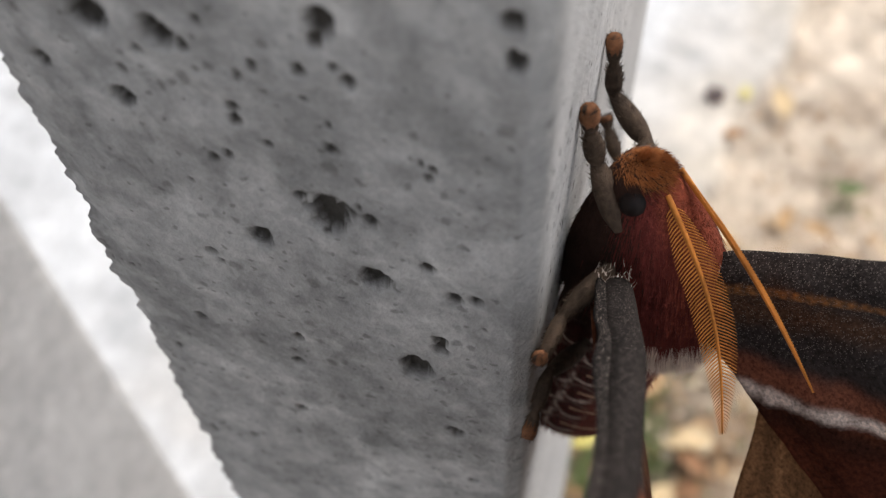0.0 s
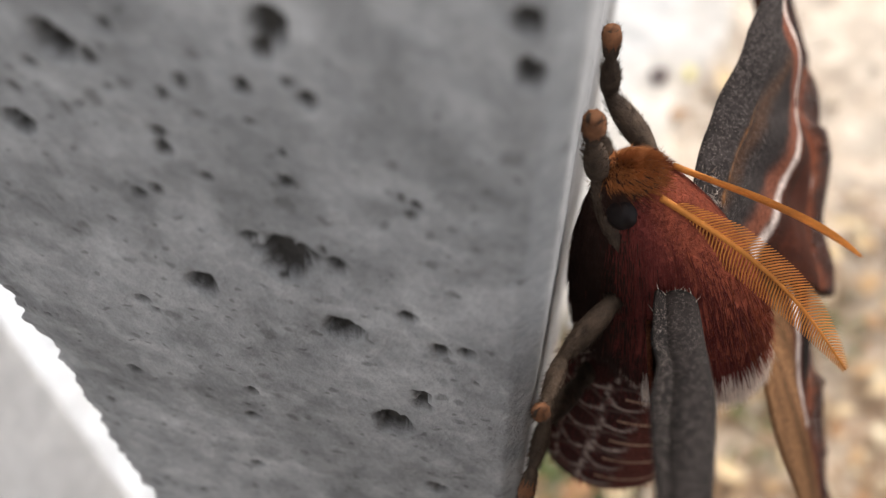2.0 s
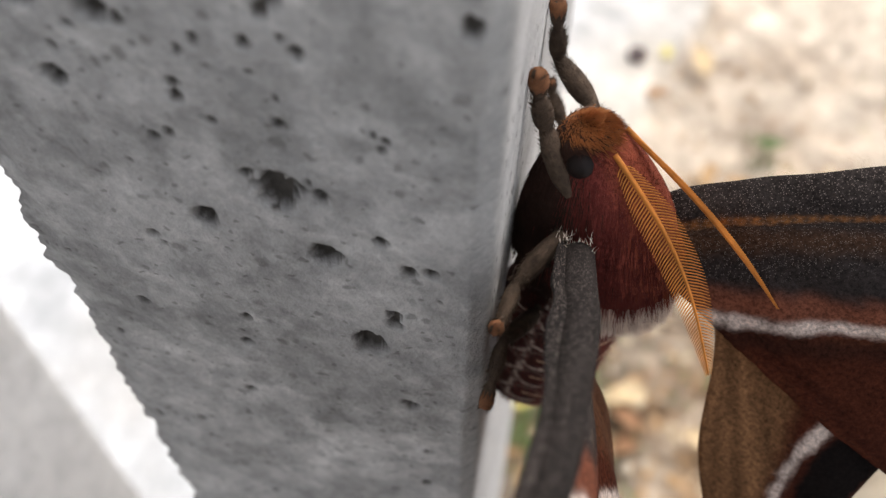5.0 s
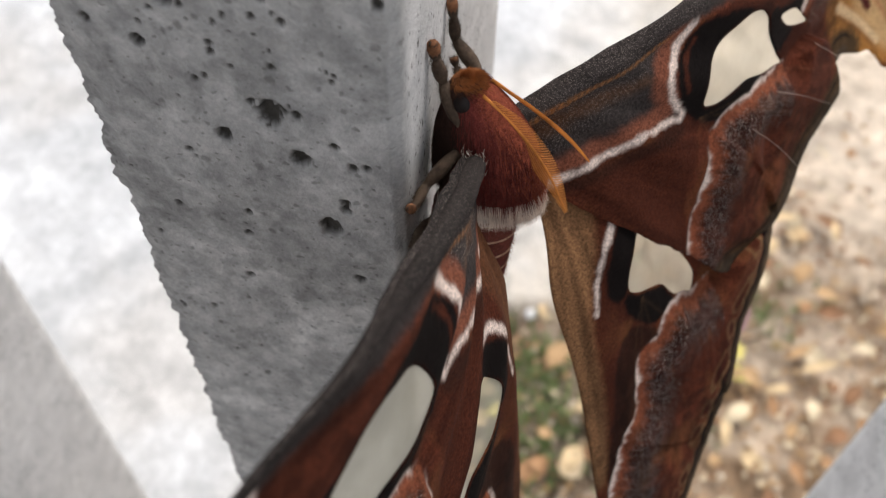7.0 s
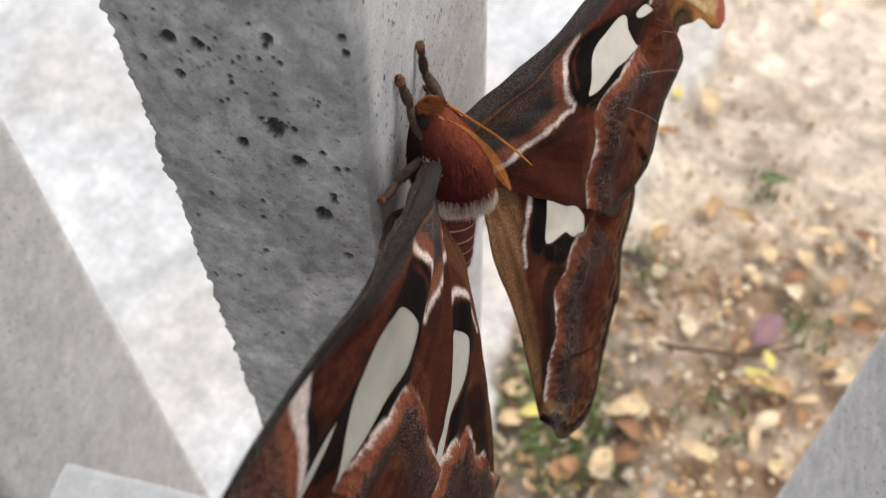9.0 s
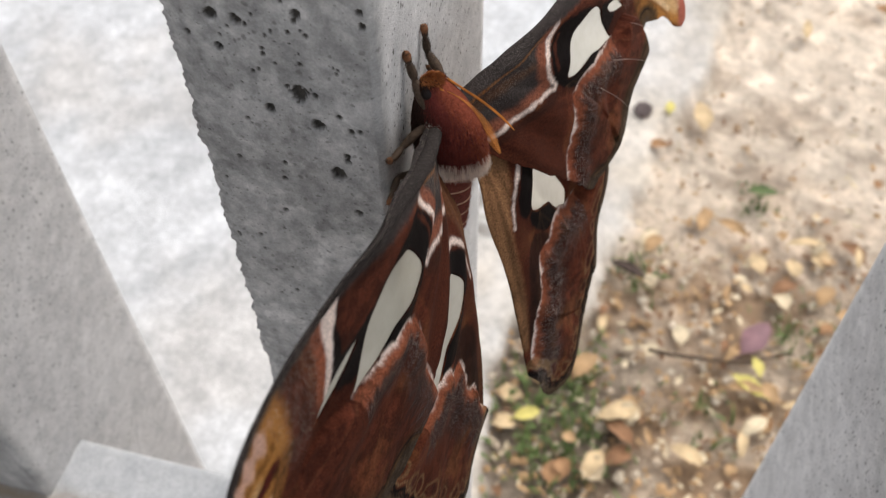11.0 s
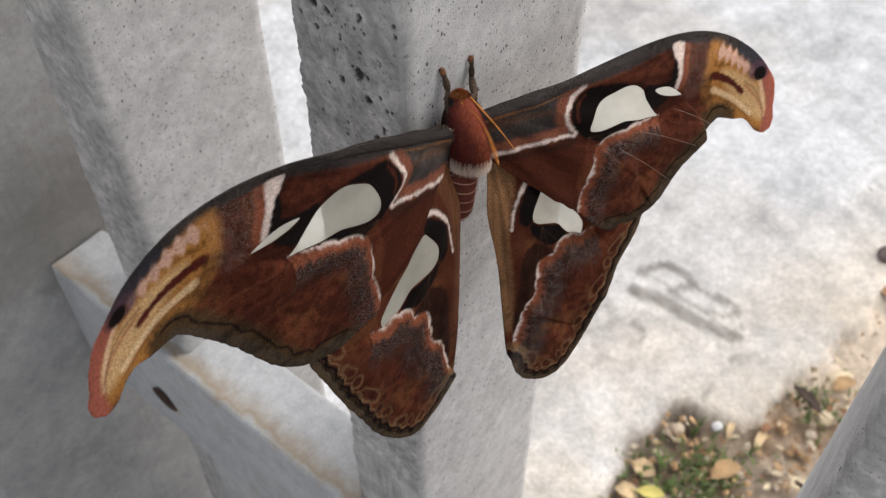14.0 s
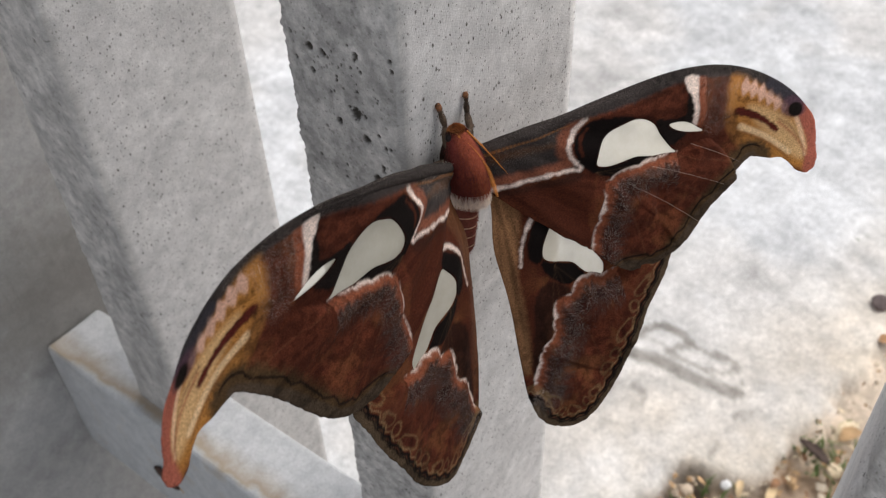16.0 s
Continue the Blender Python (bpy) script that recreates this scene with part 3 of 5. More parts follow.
for x, y, turn, mat, label, L in [(0.44, -0.208, 20, 'y', 'pale yellow leaf on the soil', 0.022), (0.416, -0.2, 60, 'y', 'bright yellow leaf on the soil', 0.035), (0.473, -0.204, -30, 'p', 'dull purple leaf on the soil', 0.05), (0.673, -0.2, 100, 'g', 'fresh green leaf on the soil', 0.035), (0.779, -0.122, 10, 'b', 'orange-tan leaf on the slab', 0.05), (0.327, -0.15, 70, 'b', 'pale tan curled leaf on the soil', 0.035), (0.355, -0.082, 120, 'b', 'pale tan lobed leaf on the soil', 0.042), (0.333, 0.002, -60, 'y', 'yellow leaf among weeds', 0.027), (0.529, -0.068, 70, 'd', 'dark brown rolled leaf on the soil', 0.04), (0.528, -0.064, 70, 'd', 'dark brown dry leaf on the soil', 0.03), (0.296, -0.067, 160, 'b', 'pale tan leaf on the soil', 0.035), (0.787, -0.083, 0, 'y', 'small yellow leaf on the slab', 0.022)]:
    place_leaf(leaf_mesh({"y": LEAF_YELLOW, "g": LEAF_GREEN, "p": LEAF_PURPLE, "b": LEAF_MATS[2], "d": LEAF_DARK}[mat], L, L * (0.14 if mat == "d" else 0.24), 0.28, int(x * 1000)), x, y, turn, 8, label, 1.0, 0.004)


def grass(x0, y0, spread, count, seed, height=0.02):
    r = random.Random(seed)
    V, F = [], []
    for _ in range(count):
        x, y = x0 + r.gauss(0, spread), y0 + r.gauss(0, spread)
        a, h, w = r.uniform(0, 6.28), height * r.uniform(0.3, 1.0), r.uniform(0.0008, 0.0022)
        lean = r.uniform(0.2, 1.0) * h
        k = len(V)
        for t in (0, 0.4, 0.75, 1.0):
            ww = w * (1 - t**2) + 0.0002
            px, py, pz = x + math.cos(a) * lean * t * t, y + math.sin(a) * lean * t * t, -0.012 + h * (t - 0.25 * t * t)
            V += [(px - math.sin(a) * ww, py + math.cos(a) * ww, pz), (px + math.sin(a) * ww, py - math.cos(a) * ww, pz)]
        for q in range(3):
            F.append((k + 2 * q, k + 2 * q + 1, k + 2 * q + 3, k + 2 * q + 2))
    return V, F


for k, (x, y, s, c) in enumerate([(0.3, -0.005, 0.03, 70), (0.345, -0.03, 0.025, 60), (0.27, -0.05, 0.03, 50), (0.42, -0.05, 0.03, 20), (0.364, -0.022, 0.028, 80), (0.32, -0.02, 0.028, 80), (0.399, -0.027, 0.02, 70), (0.67, -0.197, 0.015, 30), (0.498, -0.248, 0.02, 60), (0.537, -0.081, 0.02, 40), (0.362, -0.019, 0.03, 60), (0.334, -0.048, 0.03, 60), (0.894, -0.021, 0.02, 30), (0.541, -0.076, 0.015, 40), (0.377, -0.168, 0.02, 40)]):
    o = new("weed_tuft", mesh_of("weed_tuft", *grass(x, y, s, c, 50 + k), LEAF_GREEN))
    tagged(o, "small green weed tuft growing in soil", "weed", kind="stuff")


def pebble_mesh(seed, size):
    r = random.Random(seed)
    bm = bmesh.new()
    bmesh.ops.create_icosphere(bm, subdivisions=3, radius=size)
    off = Vector((seed * 3.7, 0, 0))
    for v in bm.verts:
        v.co *= 1 + 0.3 * noise.noise(v.co / size * 0.9 + off)
        v.co.z *= 0.6
        v.co.x *= 1.25
    return from_bm("pebble", bm, STONE)


pebbles = [pebble_mesh(k, 0.008) for k in range(6)]
for k in range(14):
    x, y = rnd.uniform(0.22, 1.3), rnd.uniform(-0.6, 0.05)
    if float(soil_amount(np.array([[x]]), np.array([[y]]))[0, 0]) < -0.02:
        continue
    o = new("pebble", pebbles[k % 6])
    o.matrix_world = pose(x, y, -0.008, rnd.uniform(0, 30), 0, rnd.uniform(0, 360))
    o.scale = (rnd.uniform(0.35, 0.9),) * 3
    tagged(o, "small pale stone lying in the soil", "stone", "stones in the soil")
STRAW = plain("pale_scraps", (0.52, 0.44, 0.34, 1), 0.9, 90, 0.3)
heaps = [[[], []], [[], []], [[], []]]
for k in range(10500):
    crumbs = heaps[k % 3]
    x, y = 0.2 + 1.3 * rnd.random() ** (1.6 if k % 3 == 0 else 1.0), rnd.uniform(-0.8, 0.08)
    s = (0.006 if k % 5 == 0 else 0.0042) * rnd.random() ** 2 + 0.001
    if x > 0.6 and rnd.random() < 0.72:
        continue
    i = len(crumbs[0])
    z = -0.009
    a = rnd.uniform(0, 6.28)
    ca, sa = math.cos(a) * s, math.sin(a) * s
    crumbs[0] += [(x + ca, y + sa, z), (x - sa, y + ca, z), (x - ca * rnd.uniform(0.6, 2), y - sa, z), (x + sa, y - ca, z), (x, y, z + 0.0015 + s * 0.3)]
    crumbs[1] += [(i, i + 1, i + 4), (i + 1, i + 2, i + 4), (i + 2, i + 3, i + 4), (i + 3, i, i + 4)]
for heap, mat, label in zip(heaps, (LEAF_MATS[0], STRAW, STONE), ("brown crumbs of soil and leaf scraps", "pale straw scraps on the soil", "pale grit on the soil")):
    tagged(new("soil_crumbs", mesh_of("soil_crumbs", *heap, mat, False)), label, kind="stuff")
for mat, label, seed in ((LEAF_MATS[0], "brown broken leaf litter", 71), (LEAF_MATS[3], "dark brown broken leaf litter", 72), (LEAF_MATS[4], "pale tan broken leaf litter", 73)):
    V, F = [], []
    r = random.Random(seed)
    while len(F) < 2200:
        x, y = 0.2 + 0.6 * r.random(), r.uniform(-0.6, 0.06)
        if float(soil_amount(np.array([[x]]), np.array([[y]]))[0, 0]) < 0.004 or r.random() < (x - 0.5) * 2.2:
            continue
        L, w, a, tilt = r.uniform(0.004, 0.013), r.uniform(0.3, 0.6), r.uniform(0, 6.28), r.uniform(-0.4, 0.4)
        k, n = len(V), 5
        for i in range(n + 1):
            t = i / n
            half = L * w * 0.5 * math.sin(math.pi * (0.08 + 0.84 * t)) * r.uniform(0.7, 1.15)
            lift = -0.009 + 0.002 * r.random() + abs(tilt) * L * 0.5 + tilt * L * (t - 0.5) + L * 0.25 * (2 * t - 1) ** 2 * w
            for u in (-1, 1):
                V.append((x + math.cos(a) * (t - 0.5) * L - math.sin(a) * u * half, y + math.sin(a) * (t - 0.5) * L + math.cos(a) * u * half, lift + 0.3 * half * r.random()))
        F += [(k + 2 * i, k + 2 * i + 1, k + 2 * i + 3, k + 2 * i + 2) for i in range(n)]
    tagged(new("leaf_litter", mesh_of("leaf_litter", V, F, mat)), label, kind="stuff")
twig_line = spline(TWIG, 0.006)
twig = new("twig", mesh_of("twig", *tube([Vector((x, y, 0.002 + 0.003 * math.sin(i * 0.35))) for i, (x, y) in enumerate(twig_line)], [0.0024 * (1 - 0.5 * i / len(twig_line)) for i in range(len(twig_line))], 7), plain("twig_bark", (0.1, 0.07, 0.05, 1), 0.9, 200, 0.3, 0.001)))
tagged(twig, "thin dark curved twig lying on the soil", "twig")
white_stone = new("stone", pebble_mesh(4, 0.005))
white_stone.location = (0.446, -0.010, -0.004)
white_stone.data.materials[0] = plain("white_stone", (0.62, 0.61, 0.6, 1), 0.8, 150, 0.15)
tagged(white_stone, "small white stone at the broken slab edge", "stone")
dark_stone = new("stone", pebble_mesh(9, 0.0105))
dark_stone.location = (0.775, -0.052, 0.004)
dark_stone.data.materials[0] = plain("dark_stone", (0.13, 0.1, 0.095, 1), 0.8, 100, 0.3)
tagged(dark_stone, "dark brown stone lying on the slab", "stone")

# ---- the moth ----
moth = new("moth", None)
moth.matrix_world = pose(0.0139, -0.0069, 0.7127, -10.65, 3.42, -10.42)
cam.data.dof.focus_object = moth
tagged(moth, "large rust-brown atlas moth resting on the concrete baluster", "moth")
MOTH_INV = moth.matrix_world.inverted()


def at_moth(x, y, z):
    """A place in the world as the moth's own coordinates."""
    return MOTH_INV @ Vector((x, y, z))


def wing_bend(a):
    return 0.017 * fade((a - 0.022) / 0.08) - 0.003 * fade(a / 0.02)


FORE = [(-0.8, -8.5), (-0.7, -5.6), (1.0, -3.6), (5, -0.8), (13, 4.8), (22.7, 10.8), (30, 15.2), (42.5, 22), (51.3, 25.9), (59.6, 28.4), (66.7, 29.6), (73.9, 29.9), (81.2, 29.4), (89, 27.8), (95.2, 25.6), (100.3, 22.8), (104.7, 19.8), (107.3, 15.7), (109.5, 11.2), (110.5, 6.8), (108.8, 3.5), (105.0, 3.4), (99.2, 6.2), (94.7, 5.5), (89.4, 5.3), (87, 4.6), (83.7, 0.2), (77.6, -9.5), (72.3, -20.2), (68.8, -25.4), (63, -30), (54.7, -31.3), (41.8, -26.5), (24.5, -20.5), (8, -14.5), (1, -12)]
HIND = [(1, -7), (4, -17), (5.8, -29.1), (12, -45.3), (18.5, -66.1), (23.5, -79.6), (29, -85.5), (36.5, -87.5), (44.8, -83.6), (51.2, -74.3), (55.3, -61.5), (59.5, -45.5), (62.2, -34.7), (61, -27), (48, -21), (30, -12), (12, -6)]
F_WIN1 = [(39.6, 10.2), (36.0, 7.2), (34.6, 3.6), (35.2, -1.6), (38.4, -2.0), (42.3, -0.3), (46.4, 1.7), (50.4, 2.3), (52.8, 2.6), (56.5, 3.6), (59.9, 4.2), (57.8, 5.2), (53.0, 8.4), (49.9, 11.0), (46.0, 12.3), (42.6, 12.0)]
F_WIN2 = [(54.6, 11.7), (57.3, 10.4), (61.0, 10.0), (64.7, 10.3), (67.4, 10.9), (65.0, 11.8), (61.8, 12.7), (58.5, 12.9)]
H_WIN = [(22.6, -20.6), (20.8, -22.9), (19.4, -27.4), (20.0, -31.2), (22.3, -32.7), (26.3, -33.1), (30.0, -34.0), (33.0, -36.2), (35.4, -37.7), (38.0, -38.0), (40.8, -38.9), (40.8, -36.0), (38.8, -33.4), (34.4, -29.5), (30.0, -25.8), (26.4, -22.4)]
RUST, DARK, BLACK = np.array([0.076, 0.02, 0.010]), np.array([0.04, 0.016, 0.010]), np.array([0.006, 0.004, 0.0035])
GREY, WHITE, BRICK = np.array([0.032, 0.026, 0.024]), np.array([0.66, 0.54, 0.47]), np.array([0.26, 0.08, 0.04])
OCHRE, PINK, OLIVE, LILAC = np.array([0.32, 0.14, 0.035]), np.array([0.3, 0.09, 0.06]), np.array([0.06, 0.034, 0.015]), np.array([0.5, 0.3, 0.22])


def over(c, m, colour):
    m = np.clip(m, 0, 1)[:, None]
    return c * (1 - m) + m * colour


def stroke(q, line, w0, w1=None, soft=0.5, wob=0):
    d, _, s = to_line(q, spline(line, 1.5))
    w = w0 + ((w0 if w1 is None else w1) - w0) * s
    return fade((w - d + wob) / soft + 0.5)


def area(q, poly, soft=0.6, wob=0):
    p = spline(poly, 1.5, True)
    d = to_line(q, p, True)[0]
    return fade((np.where(inside(q, p), d, -d) + wob) / soft + 0.5)


def lobes(q, line, beyond, count, depth):
    """Signed distance past a line, pushed back into rounded lobes along it, and noise streaks across it."""
    d, _, s = to_line(q, spline(line, 1.0))
    d = np.where(area(q, line + beyond, 0.1) > 0.5, d, -d)
    wave = np.abs(np.sin(np.pi * (s * count + 0.18 * np.sin(s * 31))))
    streak = 0.7 * fnoise(s * 70, d * 0.35, 91, 3) - 0.35
    return np.where(s < 0.02, -9, d + depth * (wave ** 0.6 - 0.5)), streak, s


def scalloped(c, frost, q, line, beyond, count, depth, reach):
    """White lobes, a brick-red edge behind them, then a dark zone of frosted scales."""
    d, streak, s = lobes(q, line, beyond, count, depth)
    thick = 0.35 + 2.9 * np.clip(fnoise(s * 9, s * 0 + 3.3, 95, 2) - 0.3, 0, 1)
    x, y = q.T
    zone = fade((d - 1.6) / 1.8) * fade((reach - d + 9 * streak) / (reach * 0.55))
    c = over(c, np.clip(zone * (0.65 + 0.45 * vnoise(x * 0.9, y * 0.9, 9)), 0, 1) * 0.92, np.array([0.018, 0.008, 0.007]))
    frost = np.maximum(frost, zone * 0.85)
    red = fade((d - 0.1) / 0.6) * fade((3.9 - d + 4.5 * streak) / 2.4)
    c = over(c, 0.85 * red, BRICK * 0.8)
    white = fade((d + 0.35) / 0.5) * fade((thick - d + 2.4 * streak) / 1.3)
    return over(c, white, WHITE * 0.9), np.where(white > 0.4, 0, frost)


def fore_colours(q, root=1.0):
    x, y = q.T
    fan = fnoise(np.arctan2(y + 4, x + 14) * 38, np.hypot(x + 14, y + 4) * 0.06, 15)
    wob = 0.9 * (fnoise(x * 0.9, y * 0.9, 2) - 0.5)
    hair = 0.9 * (fnoise(x * 0.8, y * 0.8, 5, 2) - 0.5)
    frost = np.zeros(len(q))
    mott = fnoise(x * 0.22, y * 0.22, 3)
    c = np.tile(RUST, (len(q), 1)) * (0.25 + 0.9 * mott + 0.7 * fan)[:, None]
    c = over(c, 0.2 * fade((fnoise(x * 0.14, y * 0.14, 8) - 0.5) / 0.2), np.array([0.21, 0.085, 0.03]))
    # basal grey-brown patch, reddish towards the white line
    c = over(c, area(q, [(-6, 14), (12, 10), (28, 14), (26, 6), (25.8, 0.5), (30.5, -3), (24, -5.8), (-1, -18), (-8, -8)], 1.5, wob), GREY * (0.7 + 0.8 * fan)[:, None])
    c = over(c, 0.6 * stroke(q, [(27, 10.5), (23.8, 5), (24, 0.6), (27, -2.2), (20, -6.2), (0, -15.8)], 1.8, 1.2, 1.9, hair), BRICK)
    c = over(c, area(q, [(30, -3.5), (24.7, -7), (2, -18), (8, -14), (24, -20), (41, -26), (37, -15), (36, -4)], 1.5, wob), RUST * (0.4 + 0.6 * fan)[:, None])
    c = over(c, 0.7 * stroke(q, [(31, -5.6), (24, -8.4), (12, -13.6), (2, -18.4)], 1.3, 0.8, 1.6, hair), DARK * 0.6)
    # dark field between the lines, black round the windows
    c = over(c, area(q, [(55.6, 23.6), (48.3, 19.7), (40.6, 15.7), (32, 11), (28.6, 8.8), (27.2, 2.4), (29.5, -1), (33, -3), (42, -6), (50, -0.5), (60, 3.2), (67, 10), (62.6, 13.3), (60, 19.2), (57.9, 21.4)], 0.9, wob), RUST * (0.35 + 0.55 * fan)[:, None])
    c = over(c, 0.85 * area(q, [(54, 21.5), (46, 17.2), (38.5, 13.6), (41, 13), (47, 13.8), (51.5, 12.4), (54, 13.2), (57, 16), (56.5, 19.5)], 1.6, wob), RUST * (0.7 + 0.7 * fan)[:, None])
    c = over(c, area(q, [(29.0, 9.2), (27.0, 5.2), (26.8, 1.8), (28.6, -0.8), (31.5, -3.0), (36, -4.4), (42, -4.2), (50, 0.2), (51.5, 2.4), (46, 1.8), (42.3, -0.2), (37.6, -2.2), (35.2, -1.6), (34.6, 3.6), (36, 7.2), (39.6, 10.4), (43, 12.6), (38, 12.2), (33, 11)], 0.7, hair), BLACK)
    c = over(c, area(q, [(60.2, 19.6), (57.3, 20.9), (59.0, 15.8), (57.6, 13.9), (54.0, 13.2), (49.8, 12.2), (52.9, 8.4), (57.2, 5.8), (61.5, 8.6), (61.0, 10), (57.2, 10.4), (54.6, 11.7), (58.5, 12.9), (62.2, 12.8)], 0.7, hair), BLACK * 1.4)
    c = over(c, 0.8 * stroke(q, [(29.2, 7.6), (28.2, 3.4), (30.2, 0.2)], 0.5, 0.4, 0.6, hair), RUST * 0.9)
    c = over(c, stroke(q, [(27.8, 10.0), (25.9, 6.2), (25.3, 2.0), (27.4, -0.9), (31.2, -3.4)], 0.85, 0.35, 0.8, hair), WHITE)
    c = over(c, stroke(q, [(31.0, -3.8), (26.0, -5.0), (20.2, -7.5), (11.5, -12.2), (0, -17.8)], 0.42, 0.62, 0.9, hair), WHITE * 0.92)
    # costa
    c = over(c, area(q, [(-6, 20), (-4, -8), (1.4, -5.4), (10.4, 0.2), (19.6, 5.9), (25.6, 9.2), (31.5, 11.8), (40.5, 16.0), (48.2, 20.2), (55.2, 23.6), (61.2, 25.2), (70.4, 26.6), (78, 26.6), (85, 25.2), (91, 23.2), (95, 22), (99, 23), (96, 32), (70, 40), (30, 34)], 1.4, wob), GREY * ((0.65 + 0.8 * fan) * (root + (1 - root) * fade((x - 14) / 22)))[:, None])
    frost = np.maximum(frost, (0.32 + 0.5 * (1 - root)) * area(q, [(-6, 20), (-4, -12), (14, -5), (28, 11.5), (38.4, 17.3), (61.2, 25.4), (80, 25), (80, 34), (70, 40), (30, 34)], 2.5))
    vein = [(1.5, -6.5), (8, -2.2), (16, 2.6), (24, 7.6)]
    d, _, along = to_line(q, spline(vein, 1.0))
    c = over(c, 0.75 * fade((0.75 * (1 - 0.5 * along) - d) / 0.35) * (0.6 + 0.4 * np.sin(along * 150)), np.array([0.32, 0.13, 0.035]))
    c = over(c, 0.55 * stroke(q, [(3, -8), (12, -2.5), (21, 1.5)], 1.6, 0.6, 2.2, hair), np.array([0.1, 0.045, 0.02]))
    # outer white line of the upper half, then the scalloped one
    c = over(c, area(q, [(55.4, 24.6), (57.6, 25.6), (60.1, 25.4), (61.1, 21.8), (61.8, 19.2), (63.2, 16.9), (64.4, 12.4), (62.6, 13), (61.2, 16.6), (59.8, 19.4), (57.4, 21.3)], 0.8, hair), WHITE)
    c = over(c, 0.8 * stroke(q, [(61.3, 24.6), (62.4, 21), (64.2, 17.5), (65.4, 13)], 1.3, 1.1, 1.2, hair), BRICK)
    c, frost = scalloped(c, frost, q, FORE_LOBES, FORE_BEYOND, 8, 0.9, 11)
    # grey frosting beyond the upper white line
    frost = np.maximum(frost, 0.8 * area(q, [(61, 26), (64, 19), (68, 11), (74, 12), (73, 26)], 3.0))
    # apex
    c = over(c, area(q, [(72, 27.5), (72.5, 18.4), (75, 13.5), (81, 8.5), (89.6, 4), (102.6, 4), (111, 5), (114, 15), (106, 20), (99, 22.5), (94.5, 22), (86, 24.5)], 3.0, wob), OCHRE)
    c = over(c, 0.7 * area(q, [(80, 20), (93, 19), (104, 14), (110, 9), (104, 7), (95, 11), (86, 15)], 3.0), np.array([0.6, 0.4, 0.2]))
    c = over(c, stroke(q, [(76.5, 24.9), (80.5, 24.6), (86.4, 23.2), (92.5, 21.4)], 1.7, 1.4, 1.6, 0.8 * np.sin(x * 1.9)), LILAC)
    c = over(c, area(q, [(99.6, 22.8), (99.0, 18.8), (102.8, 15.2), (105.8, 10.8), (107.4, 3), (113, 3), (113, 16), (107, 22)], 1.5, wob), PINK)
    c = over(c, stroke(q, [(76.8, 17.9), (83.1, 17.4), (88.5, 16.2), (93.6, 14.2)], 1.3, 0.7, 0.7, hair), np.array([0.07, 0.012, 0.008]))
    c = over(c, 0.8 * stroke(q, [(98.2, 19), (102, 14.8), (106, 8.6)], 0.7, 0.6, 0.8), np.array([0.66, 0.44, 0.28]))
    c = over(c, 0.7 * stroke(q, [(93, 16.5), (100, 13.5), (107, 8.5)], 0.5, 0.4, 0.6), np.array([0.33, 0.13, 0.06]))
    c = over(c, 0.7 * stroke(q, [(80, 13.5), (90.9, 11.6), (100.6, 8.2)], 1.0, 0.7, 1.0), np.array([0.68, 0.5, 0.3]))
    c = over(c, 0.6 * stroke(q, [(82, 12), (92, 10), (101, 6.5)], 0.35, 0.3, 0.5), np.array([0.16, 0.065, 0.025]))
    c = over(c, 0.6 * stroke(q, [(92, 17.6), (98, 15.8), (103.5, 11.6), (106.5, 6.5)], 0.3, 0.3, 0.5), np.array([0.16, 0.065, 0.025]))
    c = over(c, 0.65 * area(q, [(72, 16), (78, 10.5), (86, 6.4), (80, 12.6), (76, 18)], 2.2, wob), np.array([0.12, 0.05, 0.018]))
    c = over(c, 0.8 * stroke(q, [(86, 26.6), (92, 24.6), (97, 22.6)], 1.9, 1.9, 1.6), np.array([0.03, 0.028, 0.036]))
    c = over(c, 0.8 * fade((4.6 - np.hypot((x - 96.2) * 0.8, (y - 21.6) * 1.2)) / 1.8), np.array([0.07, 0.035, 0.05]))
    c = over(c, fade((2.9 - np.hypot(x - 97.2, (y - 21.0) * 1.2)) / 0.7), BLACK)
    # olive margin with a wavy black line
    edge = [(88, 3), (83.7, -2), (77.6, -11), (72.3, -21.5), (68.8, -27), (63, -31), (54, -32)]
    c = over(c, stroke(q, edge, 7.5, 5.2, 3.2, 3 * wob), OLIVE)
    c = over(c, stroke(q, edge, 3.6, 3.6, 1.0, wob), np.array([0.055, 0.038, 0.025]))
    s = to_line(q, spline(edge, 1.0))
    d = np.abs(s[0] - 4.4 - 1.3 * np.abs((s[2] * 11 + 0.3 * np.sin(s[2] * 23)) % 2 - 1))
    c = over(c, fade((0.5 - d) / 0.4) * fade((44 - np.abs(x - 70) * 2) / 6), BLACK)
    # dark marbling towards the margin
    c = c * (1 - 0.5 * fade((x - 36) / 12) * fade((92 - x) / 14) * fade((0.5 * fnoise(x * 0.7, y * 0.7, 19) + 0.5 * fan - 0.42) / 0.22) * (WHITE.sum() * 0.3 > c.sum(1)))[:, None]
    # veins, a shade paler
    for end in ((62, -30), (70, -22), (78, -8), (84, 4)):
        c = over(c, 0.06 * stroke(q, [(36, -4), ((36 + end[0]) / 2 + 1, (-4 + end[1]) / 2 + 3), end], 0.16, 0.12, 0.3), np.array([0.36, 0.2, 0.1]))
    return np.c_[c, np.clip(frost, 0, 1)]


